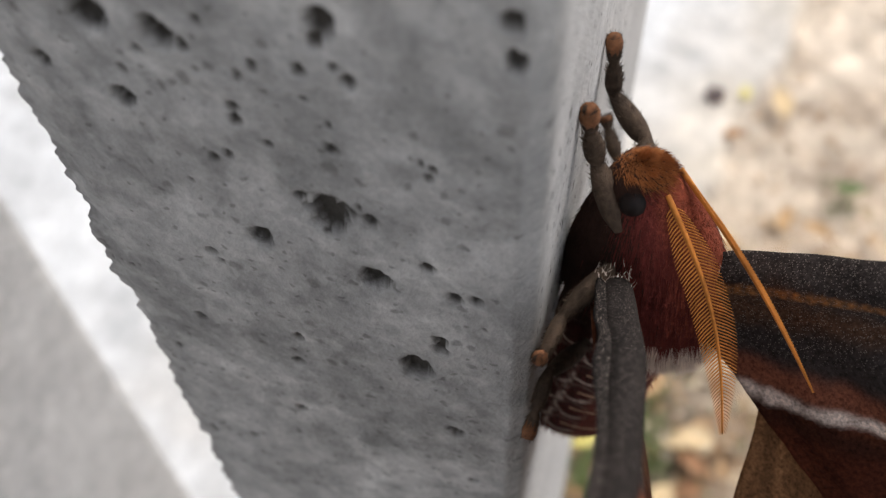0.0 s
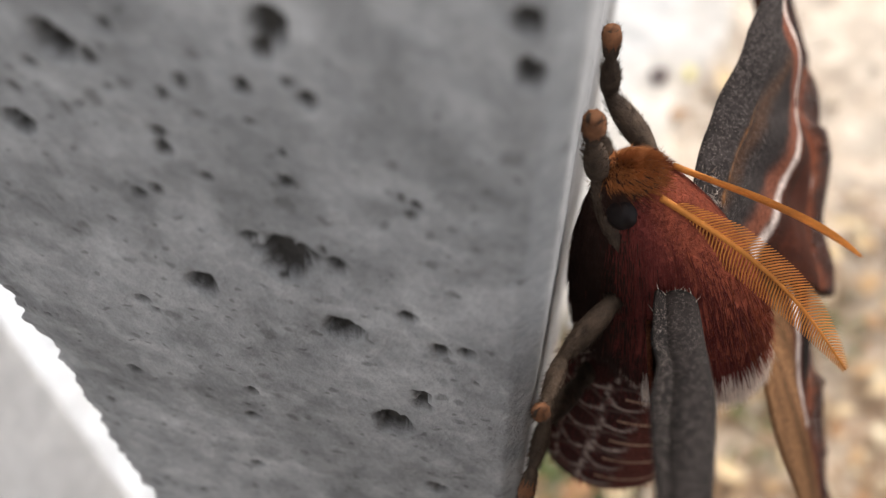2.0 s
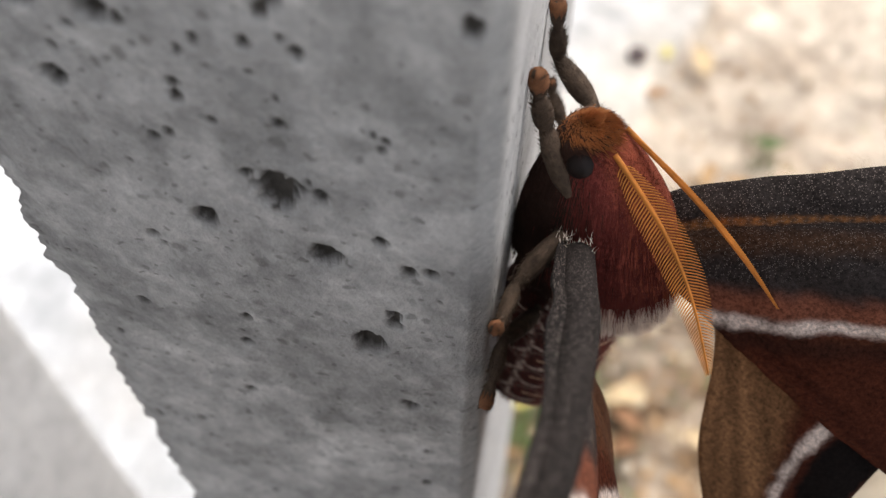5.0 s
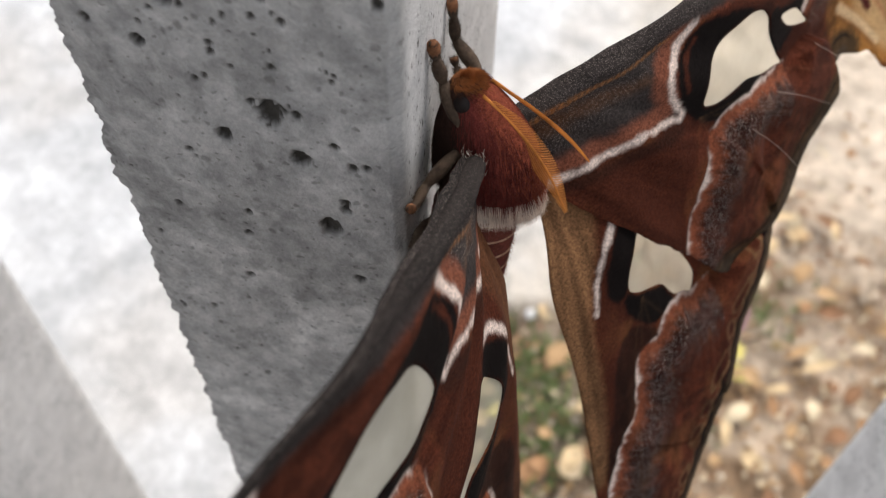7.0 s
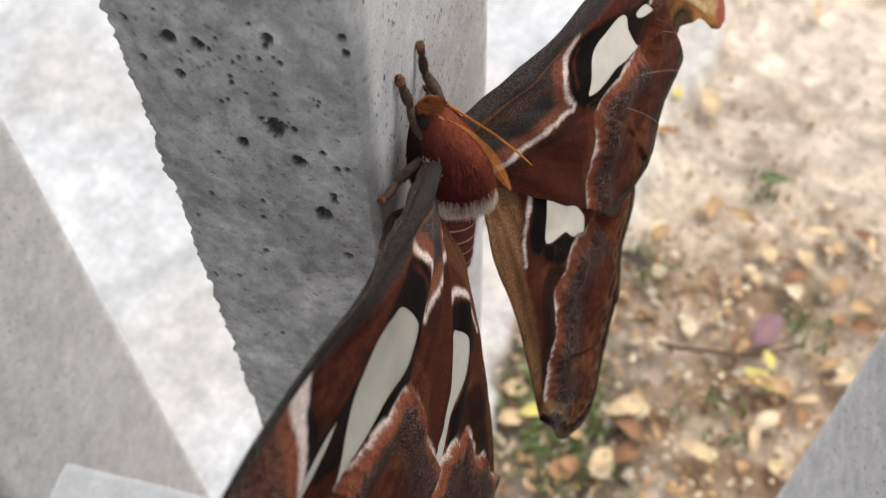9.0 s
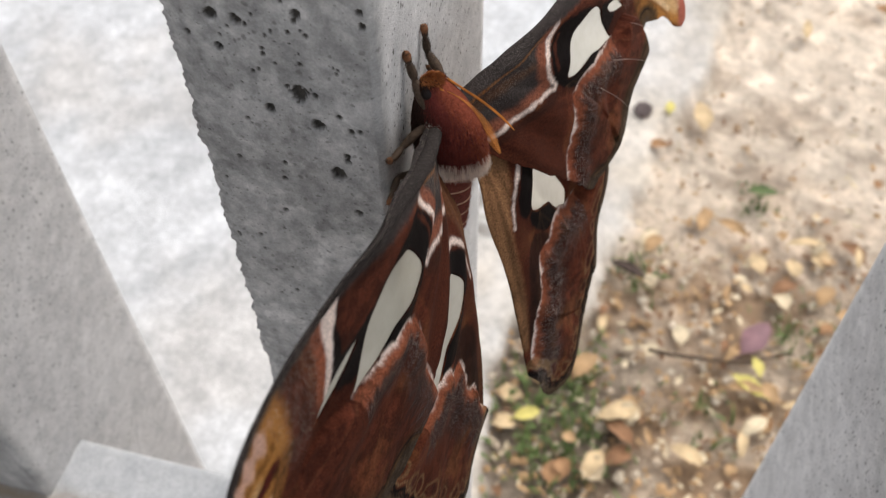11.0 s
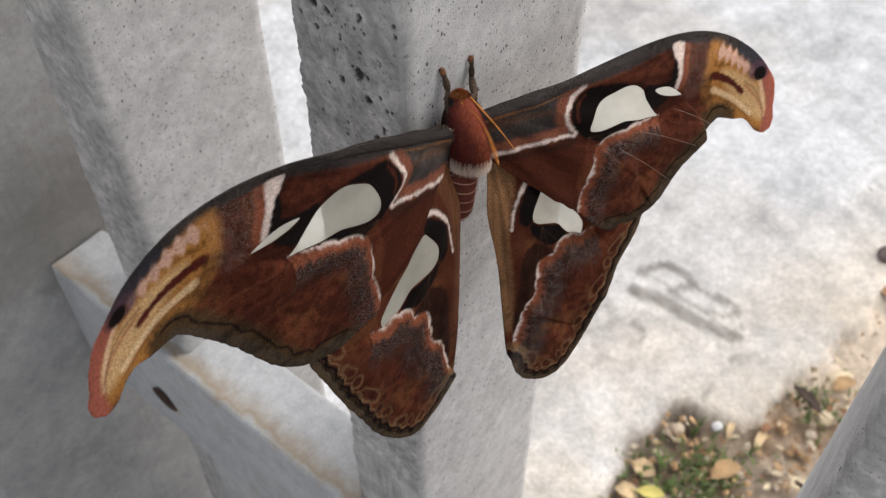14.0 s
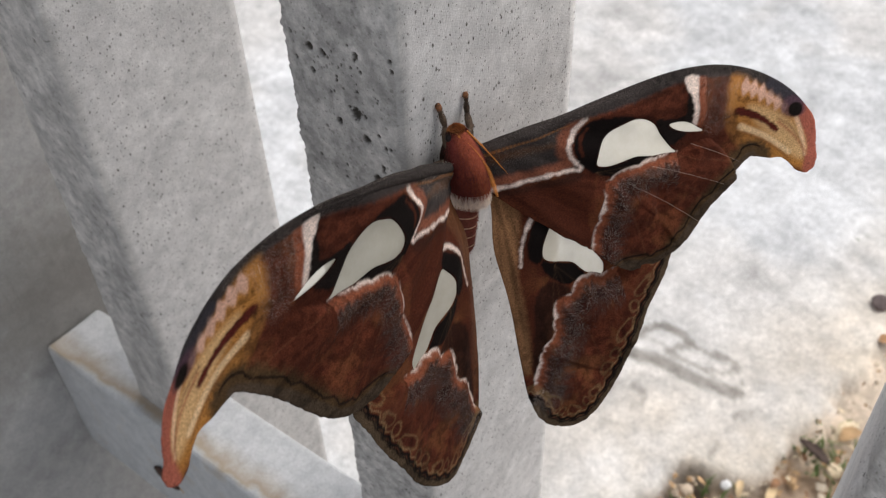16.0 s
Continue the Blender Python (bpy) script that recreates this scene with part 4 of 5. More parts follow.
def hind_colours(q, fold=0.85):
    x, y = q.T
    wob = 0.9 * (fnoise(x * 0.9, y * 0.9, 42) - 0.5)
    hair = 0.9 * (fnoise(x * 0.8, y * 0.8, 45, 2) - 0.5)
    frost = np.zeros(len(q))
    fan = fnoise(np.arctan2(y - 14, x + 4) * 38, np.hypot(x + 4, y - 14) * 0.06, 16)
    c = np.tile(RUST, (len(q), 1)) * (0.25 + 0.9 * fnoise(x * 0.2, y * 0.2, 43) + 0.7 * fan)[:, None]
    c = over(c, 0.25 * fade((fnoise(x * 0.15, y * 0.15, 48) - 0.45) / 0.2), np.array([0.22, 0.1, 0.035]))
    c = over(c, 0.7 * area(q, [(0, -8), (4, -28), (14, -47), (20, -66), (24, -60), (20, -42), (22, -22), (20, -8)], 4.0), RUST * 0.6)
    # pale tan fold along the inner margin, brightened by fold for painted back-light
    c = over(c, fold * area(q, [(0, -6), (3, -28), (10, -46), (17, -66), (22, -67), (17, -48), (13, -36), (12, -22), (11, -10)], 2.5, wob), np.array([0.21, 0.108, 0.05]) * (0.1 + 1.7 * fan)[:, None])
    c = over(c, area(q, [(20.5, -17.2), (17.0, -19.6), (15.2, -23.0), (14.8, -27.0), (15.6, -31.5), (18.6, -33.4), (20.2, -31.2), (19.4, -27.4), (20.8, -22.9), (22.8, -20.4)], 0.7, hair), BLACK)
    c = over(c, area(q, [(20.0, -31.8), (22.3, -32.9), (26.3, -33.3), (30, -34.2), (33, -36.4), (34.6, -38.0), (32, -39.8), (28.2, -40.6), (23.8, -38.4), (20.5, -35)], 0.8, hair), BLACK)
    c = over(c, 0.9 * area(q, [(31, -44), (29, -41), (23.5, -39.5), (19.5, -44), (20.5, -54), (22, -66), (23.5, -72), (23.8, -65), (25, -60), (27, -57), (26.4, -50.5), (27.0, -45.2)], 1.2, hair), DARK * 0.45)
    c = over(c, stroke(q, [(19.6, -15.8), (16.2, -18.4), (14.0, -22.5), (13.4, -28), (13.8, -34)], 0.75, 0.3, 0.7, hair), WHITE * 0.85)
    c, frost = scalloped(c, frost, q, HIND_LOBES, HIND_BEYOND, 9, 0.8, 13)
    # marginal ocelli and lines
    edge = [(62.2, -33), (59.5, -45.5), (55.3, -61.5), (51.2, -74.3), (44.8, -83.6), (36.5, -87.5), (29, -85.5), (23.5, -79.6)]
    d, _, s = to_line(q, spline(edge, 1.0))
    c = over(c, fade((3.0 - d + wob) / 0.8), np.array([0.075, 0.05, 0.03]))
    c = over(c, fade((0.7 - np.abs(d - 3.0 - 0.45 * np.sin(s * 95))) / 0.35), BLACK)
    c = over(c, fade((0.4 - np.abs(d - 2.0 - 0.3 * np.sin(s * 95))) / 0.3), BLACK)
    ring = np.hypot((d - 5.8 - 0.6 * np.sin(s * 41)) / 1.7, (np.abs((s * 11 + 0.22 * np.sin(s * 29)) % 1 - 0.5)) / 0.33) + 0.5 * wob
    c = over(c, 0.65 * fade((0.35 - np.abs(d - 4.1 - 0.55 * np.sin(s * 95 + 0.6))) / 0.35), np.array([0.3, 0.2, 0.1]))
    c = over(c, 0.45 * fade((0.3 - np.abs(ring - 1.05)) / 0.25), np.array([0.2, 0.13, 0.06]))
    c = over(c, 0.75 * fade((0.85 - ring) / 0.25), np.array([0.05, 0.012, 0.007]))
    c = c * (1 - 0.5 * fade((-y - 40) / 12) * fade((0.5 * fnoise(x * 0.7, y * 0.7, 59) + 0.5 * fan - 0.42) / 0.22) * (WHITE.sum() * 0.3 > c.sum(1)))[:, None]
    for end in ((56, -58), (50, -74), (40, -84), (31, -84)):
        c = over(c, 0.06 * stroke(q, [(24, -34), end], 0.16, 0.12, 0.3), np.array([0.36, 0.2, 0.1]))
    return np.c_[c, np.clip(frost, 0, 1)]


FORE_LOBES, FORE_BEYOND = [(61, 4.2), (53, 2.2), (47, -0.9), (43.1, -3.3), (40.0, -6.8), (40.6, -11.2), (41.4, -16.6), (41.4, -23), (41.8, -30), (42, -39)], [(42, -44), (70, -40), (84, -6), (72, 8)]
HIND_LOBES, HIND_BEYOND = [(46, -37), (40.6, -38.8), (36.8, -38.0), (32.4, -39.8), (30.8, -44.2), (27.2, -45.4), (26.6, -50.5), (27.6, -57.2), (25.0, -60.2), (24.0, -65.5), (23.6, -72)], [(24, -95), (75, -95), (75, -34)]


def wing_mesh(name, outline, windows, paint, side, lift, step=0.55, costa=0.0):
    """A wing as a fine sheet with its windows cut out, and one pane for each window."""
    rim = spline(outline, 0.5, True)
    wear = fade((np.arange(len(rim)) / len(rim) - 0.42) / 0.05) if costa else fade((np.arange(len(rim)) / len(rim) - 0.3) / 0.05)
    jag = (fnoise(rim[:, 0] * 0.7, rim[:, 1] * 0.7, 77) - 0.5) * 1.0 - 1.4 * np.clip(fnoise(rim[:, 0] * 1.1, rim[:, 1] * 1.1, 78, 2) - 0.68, 0, 1)
    mid_wing = rim.mean(0)
    rim = rim + (wear * jag)[:, None] * (rim - mid_wing) / np.linalg.norm(rim - mid_wing, axis=1)[:, None]
    lo, hi = rim.min(0) - 1, rim.max(0) + 1
    gx, gy = np.arange(lo[0], hi[0], step), np.arange(lo[1], hi[1], step)
    nx, ny = len(gx), len(gy)
    P = np.stack(np.meshgrid(gx, gy, indexing="ij"), -1).reshape(-1, 2)
    # frayed edge
    near_d, near_p, share = to_line(P, rim, True)
    i, j = np.meshgrid(np.arange(nx - 1), np.arange(ny - 1), indexing="ij")
    k = (i * ny + j).ravel()
    Q = np.stack([k, k + ny, k + ny + 1, k + 1], -1)
    mid = P[Q].mean(1)
    keep = inside(mid, rim)
    wins = [spline(w, 0.8, True) for w in windows]
    which = np.zeros(len(Q), int)
    for n, w in enumerate(wins):
        which[inside(mid, w)] = n + 1
    used = np.zeros(len(P), int)
    np.add.at(used, Q[keep].ravel(), 1)
    snap = (used > 0) & (used < 4)
    P[snap] = near_p[snap]
    for n, w in enumerate(wins):
        m = np.zeros(len(P), int)
        np.add.at(m, Q[keep & (which == n + 1)].ravel(), 1)
        s = (m > 0) & (m < 4) & ~snap
        P[s] = to_line(P[s], w, True)[1]
    a, b = P.T / 1000
    y = wing_bend(a) + lift
    if costa:
        lead = spline(outline[1:19], 0.8)
        d = to_line(P, lead)[0]
        # one fore edge runs straight out from the body
        straight = 0.0018 - 0.0036 * np.clip(a / 0.045, 0, 1) - wing_bend(a)
        past_root = fade((a - 0.036) / 0.018)
        roll = straight * (1 - past_root) - 0.0018 * past_root if side < 0 else costa * (0.6 + 0.4 * fade(a / 0.025))
        y = y + roll * np.clip(1 - d / 8.5, 0, 1) ** 2
        # the thick fore vein stands out like a rod near the body
        y = y - (0.0022 if side < 0 else 0.0018) * np.exp(-(((d - 2.0) / 1.9) ** 2)) * (1 - fade((a - 0.010) / 0.024))
    else:  # the inner part of the hind wing is arched over the abdomen
        y = y - 0.004 * fade((0.036 - a) / 0.026) * fade((-b - 0.006) / 0.02)
    lobe, past = (FORE_LOBES, FORE_BEYOND) if costa else (HIND_LOBES, HIND_BEYOND)
    d, _, along = to_line(P, spline(lobe, 1.0))
    puff = area(P, lobe + past, 0.1) * fade(d / (6.0 if side > 0 else 2.2)) * (1 if side > 0 else np.exp(-((np.clip(d - 3.5, 0, None) / 6.0) ** 2)))
    y = y - (0.0036 if side > 0 else 0.0015) * puff * (0.85 + 0.15 * np.cos(along * 8 * math.pi))
    y = y + 0.0005 * np.sin(np.arctan2(b - 0.004, a + 0.012) * 26) * fade(a / 0.03)
    y = y + 0.0006 * (fnoise(P[:, 0] * 0.08, P[:, 1] * 0.08, 70) - 0.5)
    V = np.stack([side * a, y, b], -1)
    C = paint(P)
    out = []
    for n in range(len(wins) + 1):
        F = Q[keep & (which == n)]
        ids, inv = np.unique(F, return_inverse=True)
        F = inv.reshape(F.shape)
        if side < 0:
            F = F[:, ::-1]
        me = mesh_of(name if n == 0 else "window_pane", V[ids], F, WING if n == 0 else PANE)
        if n == 0:
            colours(me, "pattern", np.clip(C[ids], 0.0, 0.9))
        out.append(me)
    return out


m, n_, l_, p_ = tree("wing_window")
a_ = noise_tex(n_, l_, n_.new("ShaderNodeTexCoord").outputs["Object"], 260, 4)
l_.new(ramp(n_, l_, a_, [(0.3, (0.62, 0.56, 0.42, 1)), (0.7, (0.8, 0.76, 0.62, 1))]), p_.inputs["Base Color"])
p_.inputs["Roughness"].default_value = 0.45
t_ = node(n_, "ShaderNodeBsdfTranslucent")
t_.inputs["Color"].default_value = (0.85, 0.8, 0.66, 1)
x_ = node(n_, "ShaderNodeMixShader")
x_.inputs[0].default_value = 0.55
l_.new(p_.outputs[0], x_.inputs[1])
l_.new(t_.outputs[0], x_.inputs[2])
clear_ = node(n_, "ShaderNodeBsdfTransparent")
clear_.inputs["Color"].default_value = (1.0, 0.97, 0.9, 1)
y_ = node(n_, "ShaderNodeMixShader")
y_.inputs[0].default_value = 0.42
l_.new(x_.outputs[0], y_.inputs[1])
l_.new(clear_.outputs[0], y_.inputs[2])
l_.new(y_.outputs[0], n_["Material Output"].inputs[0])
PANE = m

wings = {-1: [], 1: []}
for side in (-1, 1):
    # hind fold stronger on the right, where back-light is put into its colour
    for name, outline, wins, paint, lift, costa in (("forewing", FORE, [F_WIN1, F_WIN2], fore_colours if side > 0 else functools.partial(fore_colours, root=0.5), 0.0, 0.003 if side < 0 else 0.0012), ("hindwing", HIND, [H_WIN], hind_colours if side > 0 else functools.partial(hind_colours, fold=0.2), 0.0009, 0.0)):
        meshes = wing_mesh(name, outline, wins, paint, side, lift, 0.42, costa)
        w = child(name, meshes[0], moth, "rust-brown scaled wing with white lines and clear windows")
        s = w.modifiers.new("thick", "SOLIDIFY")
        s.thickness, s.offset = 0.00035, 0.0
        for pane in meshes[1:]:
            child("window_pane", pane, w, "cream translucent wing window")
        wings[side].append(w)
        if costa and side < 0:  # stout, rounded fore vein
            sheet = np.array([v.co for v in meshes[0].vertices])
            lead = spline(outline[1:19], 0.8)
            lead = lead[np.argsort(lead[:, 0])] / 1000
            line, radii = [], []
            for a in np.linspace(0.001, 0.060, 40):
                b = np.interp(a, lead[:, 0], lead[:, 1]) - 0.0016
                near = sheet[np.argmin(np.hypot(-sheet[:, 0] - a, sheet[:, 2] - b))]
                line.append((-a, near[1], b))
                radii.append(0.0014 * (1 - 0.66 * fade((a - 0.014) / 0.046)))
            soft = np.array(line)
            for _ in range(6):
                soft[1:-1] = (soft[:-2] + 2 * soft[1:-1] + soft[2:]) / 4
            V, F = tube([Vector(v) for v in soft], radii, 20)
            me = mesh_of("costal_vein", V, F, WING)
            V = np.array([tuple(v) for v in V])
            streak = 0.25 + 0.6 * fnoise(V[:, 0] * 60, np.arange(len(V)) % 20 * 0.9, 91) + 0.25 * fnoise(V[:, 0] * 700, V[:, 1] * 700, 92)
            colours(me, "pattern", np.concatenate([GREY * streak[:, None], np.full((len(V), 1), 0.28)], -1))
            child("costal_vein", me, w, "dark grey frosted fore vein")

# stray silk caught on one wing
SILK = plain("silk", (0.42, 0.33, 0.28, 1), 0.5, 900, 0.2)
for ends in ([(44.7, -4.7), (59.3, -9.2), (75.6, -15.3)], [(50.6, 0.8), (63.9, -0.6), (78.1, -2.7)], [(61.1, 8.2), (70.9, 6.6), (80.8, 4.5)]):
    path = spline(ends, 1.5) / 1000
    V, F = tube([Vector((a, wing_bend(a) - 0.0048, b)) for a, b in path], [0.00003] * len(path), 5)
    child("silk_thread", mesh_of("silk_thread", V, F, SILK), wings[1][0], "fine pale silk thread")

FUR_RED = plain("red_fur", (0.145, 0.03, 0.023, 1), 0.8, 900, 0.35, 0.0004)
FUR_RUST = plain("rust_fur", (0.24, 0.058, 0.026, 1), 0.85, 900, 0.35, 0.0004)
FUR_BROWN = plain("brown_fur", (0.042, 0.02, 0.014, 1), 0.9, 900, 0.35, 0.0004)
FUR_ORANGE = plain("orange_fur", (0.34, 0.125, 0.04, 1), 0.8, 900, 0.3, 0.0003)
FUR_TAN = plain("tan_fur", (0.34, 0.2, 0.13, 1), 0.8, 900, 0.2)
FUR_WHITE = plain("white_fur", (0.72, 0.6, 0.5, 1), 0.8, 900, 0.2)
LEG_BROWN = plain("leg_scales", (0.08, 0.054, 0.037, 1), 0.8, 1400, 0.35, 0.0004)
FOOT = plain("foot_scales", (0.22, 0.095, 0.045, 1), 0.8, 1400, 0.3)
EYE = plain("dark_eye", (0.012, 0.007, 0.006, 1), 0.42, 600, 0.3)
FEATHER = plain("antenna_feather", (0.55, 0.2, 0.04, 1), 0.7, 800, 0.25)


def lathe(points, rings=20):
    """A tube round a line of rows x, y, z, half width, half depth; depth along -y of the moth."""
    V, F = [], []
    pts = np.array(points, float)
    for r, (x, y, z, w, d) in enumerate(pts):
        for k in range(rings):
            a = 2 * math.pi * k / rings
            V.append((x + w * math.cos(a), y + d * math.sin(a), z))
    for r in range(len(pts) - 1):
        for k in range(rings):
            a, b = r * rings + k, r * rings + (k + 1) % rings
            F.append((a, b, b + rings, a + rings))
    F.append(tuple(range(rings))[::-1])
    F.append(tuple(range((len(pts) - 1) * rings, len(pts) * rings)))
    return V, F


def joined(pieces):
    V, F = [], []
    for v, f in pieces:
        k = len(V)
        V += [tuple(p) for p in v]
        F += [tuple(i + k for i in q) for q in f]
    return V, F


def hairs(points, normals, length, width, seed, droop=(0, 0, 0)):
    """Thin three-sided hairs on a surface."""
    r = random.Random(seed)
    V, F = [], []
    for p, nrm in zip(points, normals):
        p, nrm = Vector(p), Vector(nrm)
        d = (nrm + Vector(droop) + Vector((r.gauss(0, 0.25), r.gauss(0, 0.25), r.gauss(0, 0.25)))).normalized()
        u = d.orthogonal().normalized()
        v = d.cross(u)
        L = length * r.uniform(0.5, 1.3)
        k = len(V)
        V += [p + u * width, p - u * 0.5 * width + v * 0.87 * width, p - u * 0.5 * width - v * 0.87 * width, p + d * L + Vector(droop) * L * 0.3]
        F += [(k, k + 1, k + 3), (k + 1, k + 2, k + 3), (k + 2, k, k + 3)]
    return V, F


def shell_points(rows, count, seed):
    """Random points and normals on a lathe of rows."""
    r = random.Random(seed)
    pts, nrm = [], []
    for _ in range(count):
        i = r.randrange(len(rows) - 1)
        t, a = r.random(), r.uniform(0, 2 * math.pi)
        x, y, z, w, d = (rows[i][k] * (1 - t) + rows[i + 1][k] * t for k in range(5))
        pts.append((x + w * math.cos(a), y + d * math.sin(a), z))
        slope = (rows[i][3] - rows[i + 1][3]) / max(abs(rows[i + 1][2] - rows[i][2]), 1e-5)
        nrm.append(Vector((math.cos(a) / max(w, 1e-4), math.sin(a) / max(d, 1e-4), 0)).normalized() + Vector((0, 0, slope * (1 if rows[i + 1][2] > rows[i][2] else -1) * 0.4)))
    return pts, nrm


# body rows: height, sideways place, back and belly depth, half width, in millimetres of the place
def body_rows(rows):
    out = []
    for z, x, back, belly, w in rows:
        p = at_moth(x / 1000, (back + belly) / 2000, z / 1000)
        out.append((p.x, p.y, p.z, w / 1000, (belly - back) / 2000))
    return out


def smooth_rows(rows, count):
    line = spline(rows, 0.4)
    pick = np.linspace(0, len(line) - 1, count).round().astype(int)
    return [tuple(line[k]) for k in pick]


def round_angle(count, rings):
    """Rows and angles of a lathe's vertices, and a share that is 1 on the back and 0 on the belly."""
    s, g = np.meshgrid(np.linspace(0, 1, count), np.arange(rings) / rings * 2 * math.pi, indexing="ij")
    return s.ravel(), g.ravel(), 0.5 - 0.5 * np.sin(g.ravel())


THORAX = body_rows(smooth_rows([(715.6, 15.5, -5.6, -3.6, 1.0), (714.8, 15.4, -7.0, -3.0, 2.3), (713, 15.2, -9.2, -2.0, 3.3), (710.5, 14.9, -11.6, -1.3, 4.2), (707.5, 14.5, -13.8, -0.9, 4.8), (704, 14.0, -15.5, -0.9, 5.0), (700.5, 13.6, -16.3, -1.5, 4.9), (698.2, 13.3, -16.0, -3.4, 4.3), (696.8, 13.1, -14.6, -4.2, 3.3), (696.0, 13.0, -10.5, -8.0, 0.8)], 40))
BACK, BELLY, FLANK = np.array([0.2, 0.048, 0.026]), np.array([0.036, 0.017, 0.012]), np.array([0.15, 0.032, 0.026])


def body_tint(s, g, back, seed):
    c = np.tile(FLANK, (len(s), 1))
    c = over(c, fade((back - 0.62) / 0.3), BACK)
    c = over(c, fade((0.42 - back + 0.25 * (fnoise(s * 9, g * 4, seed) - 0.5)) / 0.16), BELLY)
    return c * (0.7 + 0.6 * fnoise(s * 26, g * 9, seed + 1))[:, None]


s_, g_, back_ = round_angle(40, 48)
thorax_mesh = mesh_of("thorax", *lathe(THORAX, 48), attribute_material("thorax_down", 0.9, 0.4, 2200, 0.0004, 0.1))
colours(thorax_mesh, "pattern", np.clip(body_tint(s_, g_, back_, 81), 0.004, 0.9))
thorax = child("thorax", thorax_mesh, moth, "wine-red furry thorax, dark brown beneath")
p, nr = shell_points(THORAX, 15000, 1)
tufts = {"red": ([], []), "rust": ([], []), "brown": ([], [])}
spread = random.Random(4)
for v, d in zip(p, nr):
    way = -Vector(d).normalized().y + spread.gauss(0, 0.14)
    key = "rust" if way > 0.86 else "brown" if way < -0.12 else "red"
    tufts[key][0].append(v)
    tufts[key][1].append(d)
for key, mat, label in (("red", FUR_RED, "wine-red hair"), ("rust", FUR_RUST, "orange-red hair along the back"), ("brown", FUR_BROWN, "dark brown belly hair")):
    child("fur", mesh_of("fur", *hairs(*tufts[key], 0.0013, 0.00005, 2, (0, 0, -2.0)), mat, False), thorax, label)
# white fringe across the hind edge of the back
fringe = body_rows([(699.2, 13.5, -16.4, -2.2, 4.7), (697.6, 13.2, -15.8, -3.0, 4.0)])
p, nr = shell_points(fringe, 9000, 3)
keep_ = [k for k in range(len(p)) if Vector(nr[k]).normalized().y < 0.1]
child("collar", mesh_of("collar", *hairs([p[k] for k in keep_], [nr[k] for k in keep_], 0.0017, 0.00005, 4, (0, 0.1, -2.4)), FUR_WHITE, False), thorax, "white hair fringe")

HEAD = body_rows(smooth_rows([(710.8, 15.2, -7.4, -2.6, 2.2), (712, 15.3, -7.8, -2.2, 2.8), (713.6, 15.4, -7.6, -2.1, 3.0), (714.6, 15.5, -7.2, -2.4, 2.6), (715.4, 15.5, -6.6, -3.0, 1.8), (715.9, 15.5, -5.6, -3.9, 0.9), (716.05, 15.5, -4.9, -4.6, 0.15)], 18))
head = child("head", mesh_of("head", *lathe(HEAD, 28), FUR_BROWN), moth, "furry head, orange above and dark brown below")
EYES = {side: at_moth(0.0153 + side * 0.0021, -0.0048, 0.7134) for side in (-1, 1)}
p, nr = shell_points(HEAD, 4200, 5)
clear = [k for k, v in enumerate(p) if min((Vector(v) - e).length for e in EYES.values()) > 0.0014]
p, nr = [p[k] for k in clear], [nr[k] for k in clear]
# orange crest above, dark face round the eyes, red behind
spread, crown = random.Random(12), at_moth(0.015, -0.005, 0.7147)
tufts = {"crest": ([], []), "face": ([], []), "nape": ([], [])}
for v, d in zip(p, nr):
    key = "crest" if v[2] - 0.1 * (v[1] - crown.y) + 0.6 * (0.0012 - abs(v[0] - crown.x)) + spread.gauss(0, 0.0002) > crown.z else "face" if v[1] - crown.y + spread.gauss(0, 0.0004) > -0.0006 else "nape"
    tufts[key][0].append(v)
    tufts[key][1].append(d)
for key, mat, label in (("crest", FUR_ORANGE, "orange crest hair"), ("face", FUR_BROWN, "dark brown hair"), ("nape", FUR_RED, "wine-red hair")):
    child("fur", mesh_of("fur", *hairs(*tufts[key], 0.0007, 0.00004, 6, (0, -0.9, -0.5)), mat, False), head, label)
for side in (-1, 1):
    bm = bmesh.new()
    bmesh.ops.create_uvsphere(bm, u_segments=24, v_segments=16, radius=0.0014)
    bmesh.ops.translate(bm, verts=bm.verts, vec=EYES[side])
    child("eye", from_bm("eye", bm, EYE), head, "black compound eye")

# abdomen with ringed segments
SEGMENTS, A_ROWS, A_RING = 7, 140, 96
abdomen_rows = []
for k in range(A_ROWS):
    t = k / (A_ROWS - 1)
    swell = 1 + 0.045 * abs(math.sin(t * SEGMENTS * math.pi)) ** 0.6
    taper = (1 - 0.08 * t) * (1 - max(0, t - 0.72) ** 2 / 0.0784 * 0.88) * (0.82 + 0.18 * min(1, t / 0.12))
    abdomen_rows.append((697.5 - 24.5 * t, 13.2 - 2.0 * t, -7.6 + 0.9 * t - 6.3 * taper * swell, -7.6 + 0.9 * t + 6.0 * taper * swell, 3.85 * taper * swell))
abdomen_rows = body_rows(abdomen_rows)
abdomen_mesh = mesh_of("abdomen", *lathe(abdomen_rows, A_RING), attribute_material("abdomen_scales", 0.85, 0.35, 2600, 0.0004, 0.15))
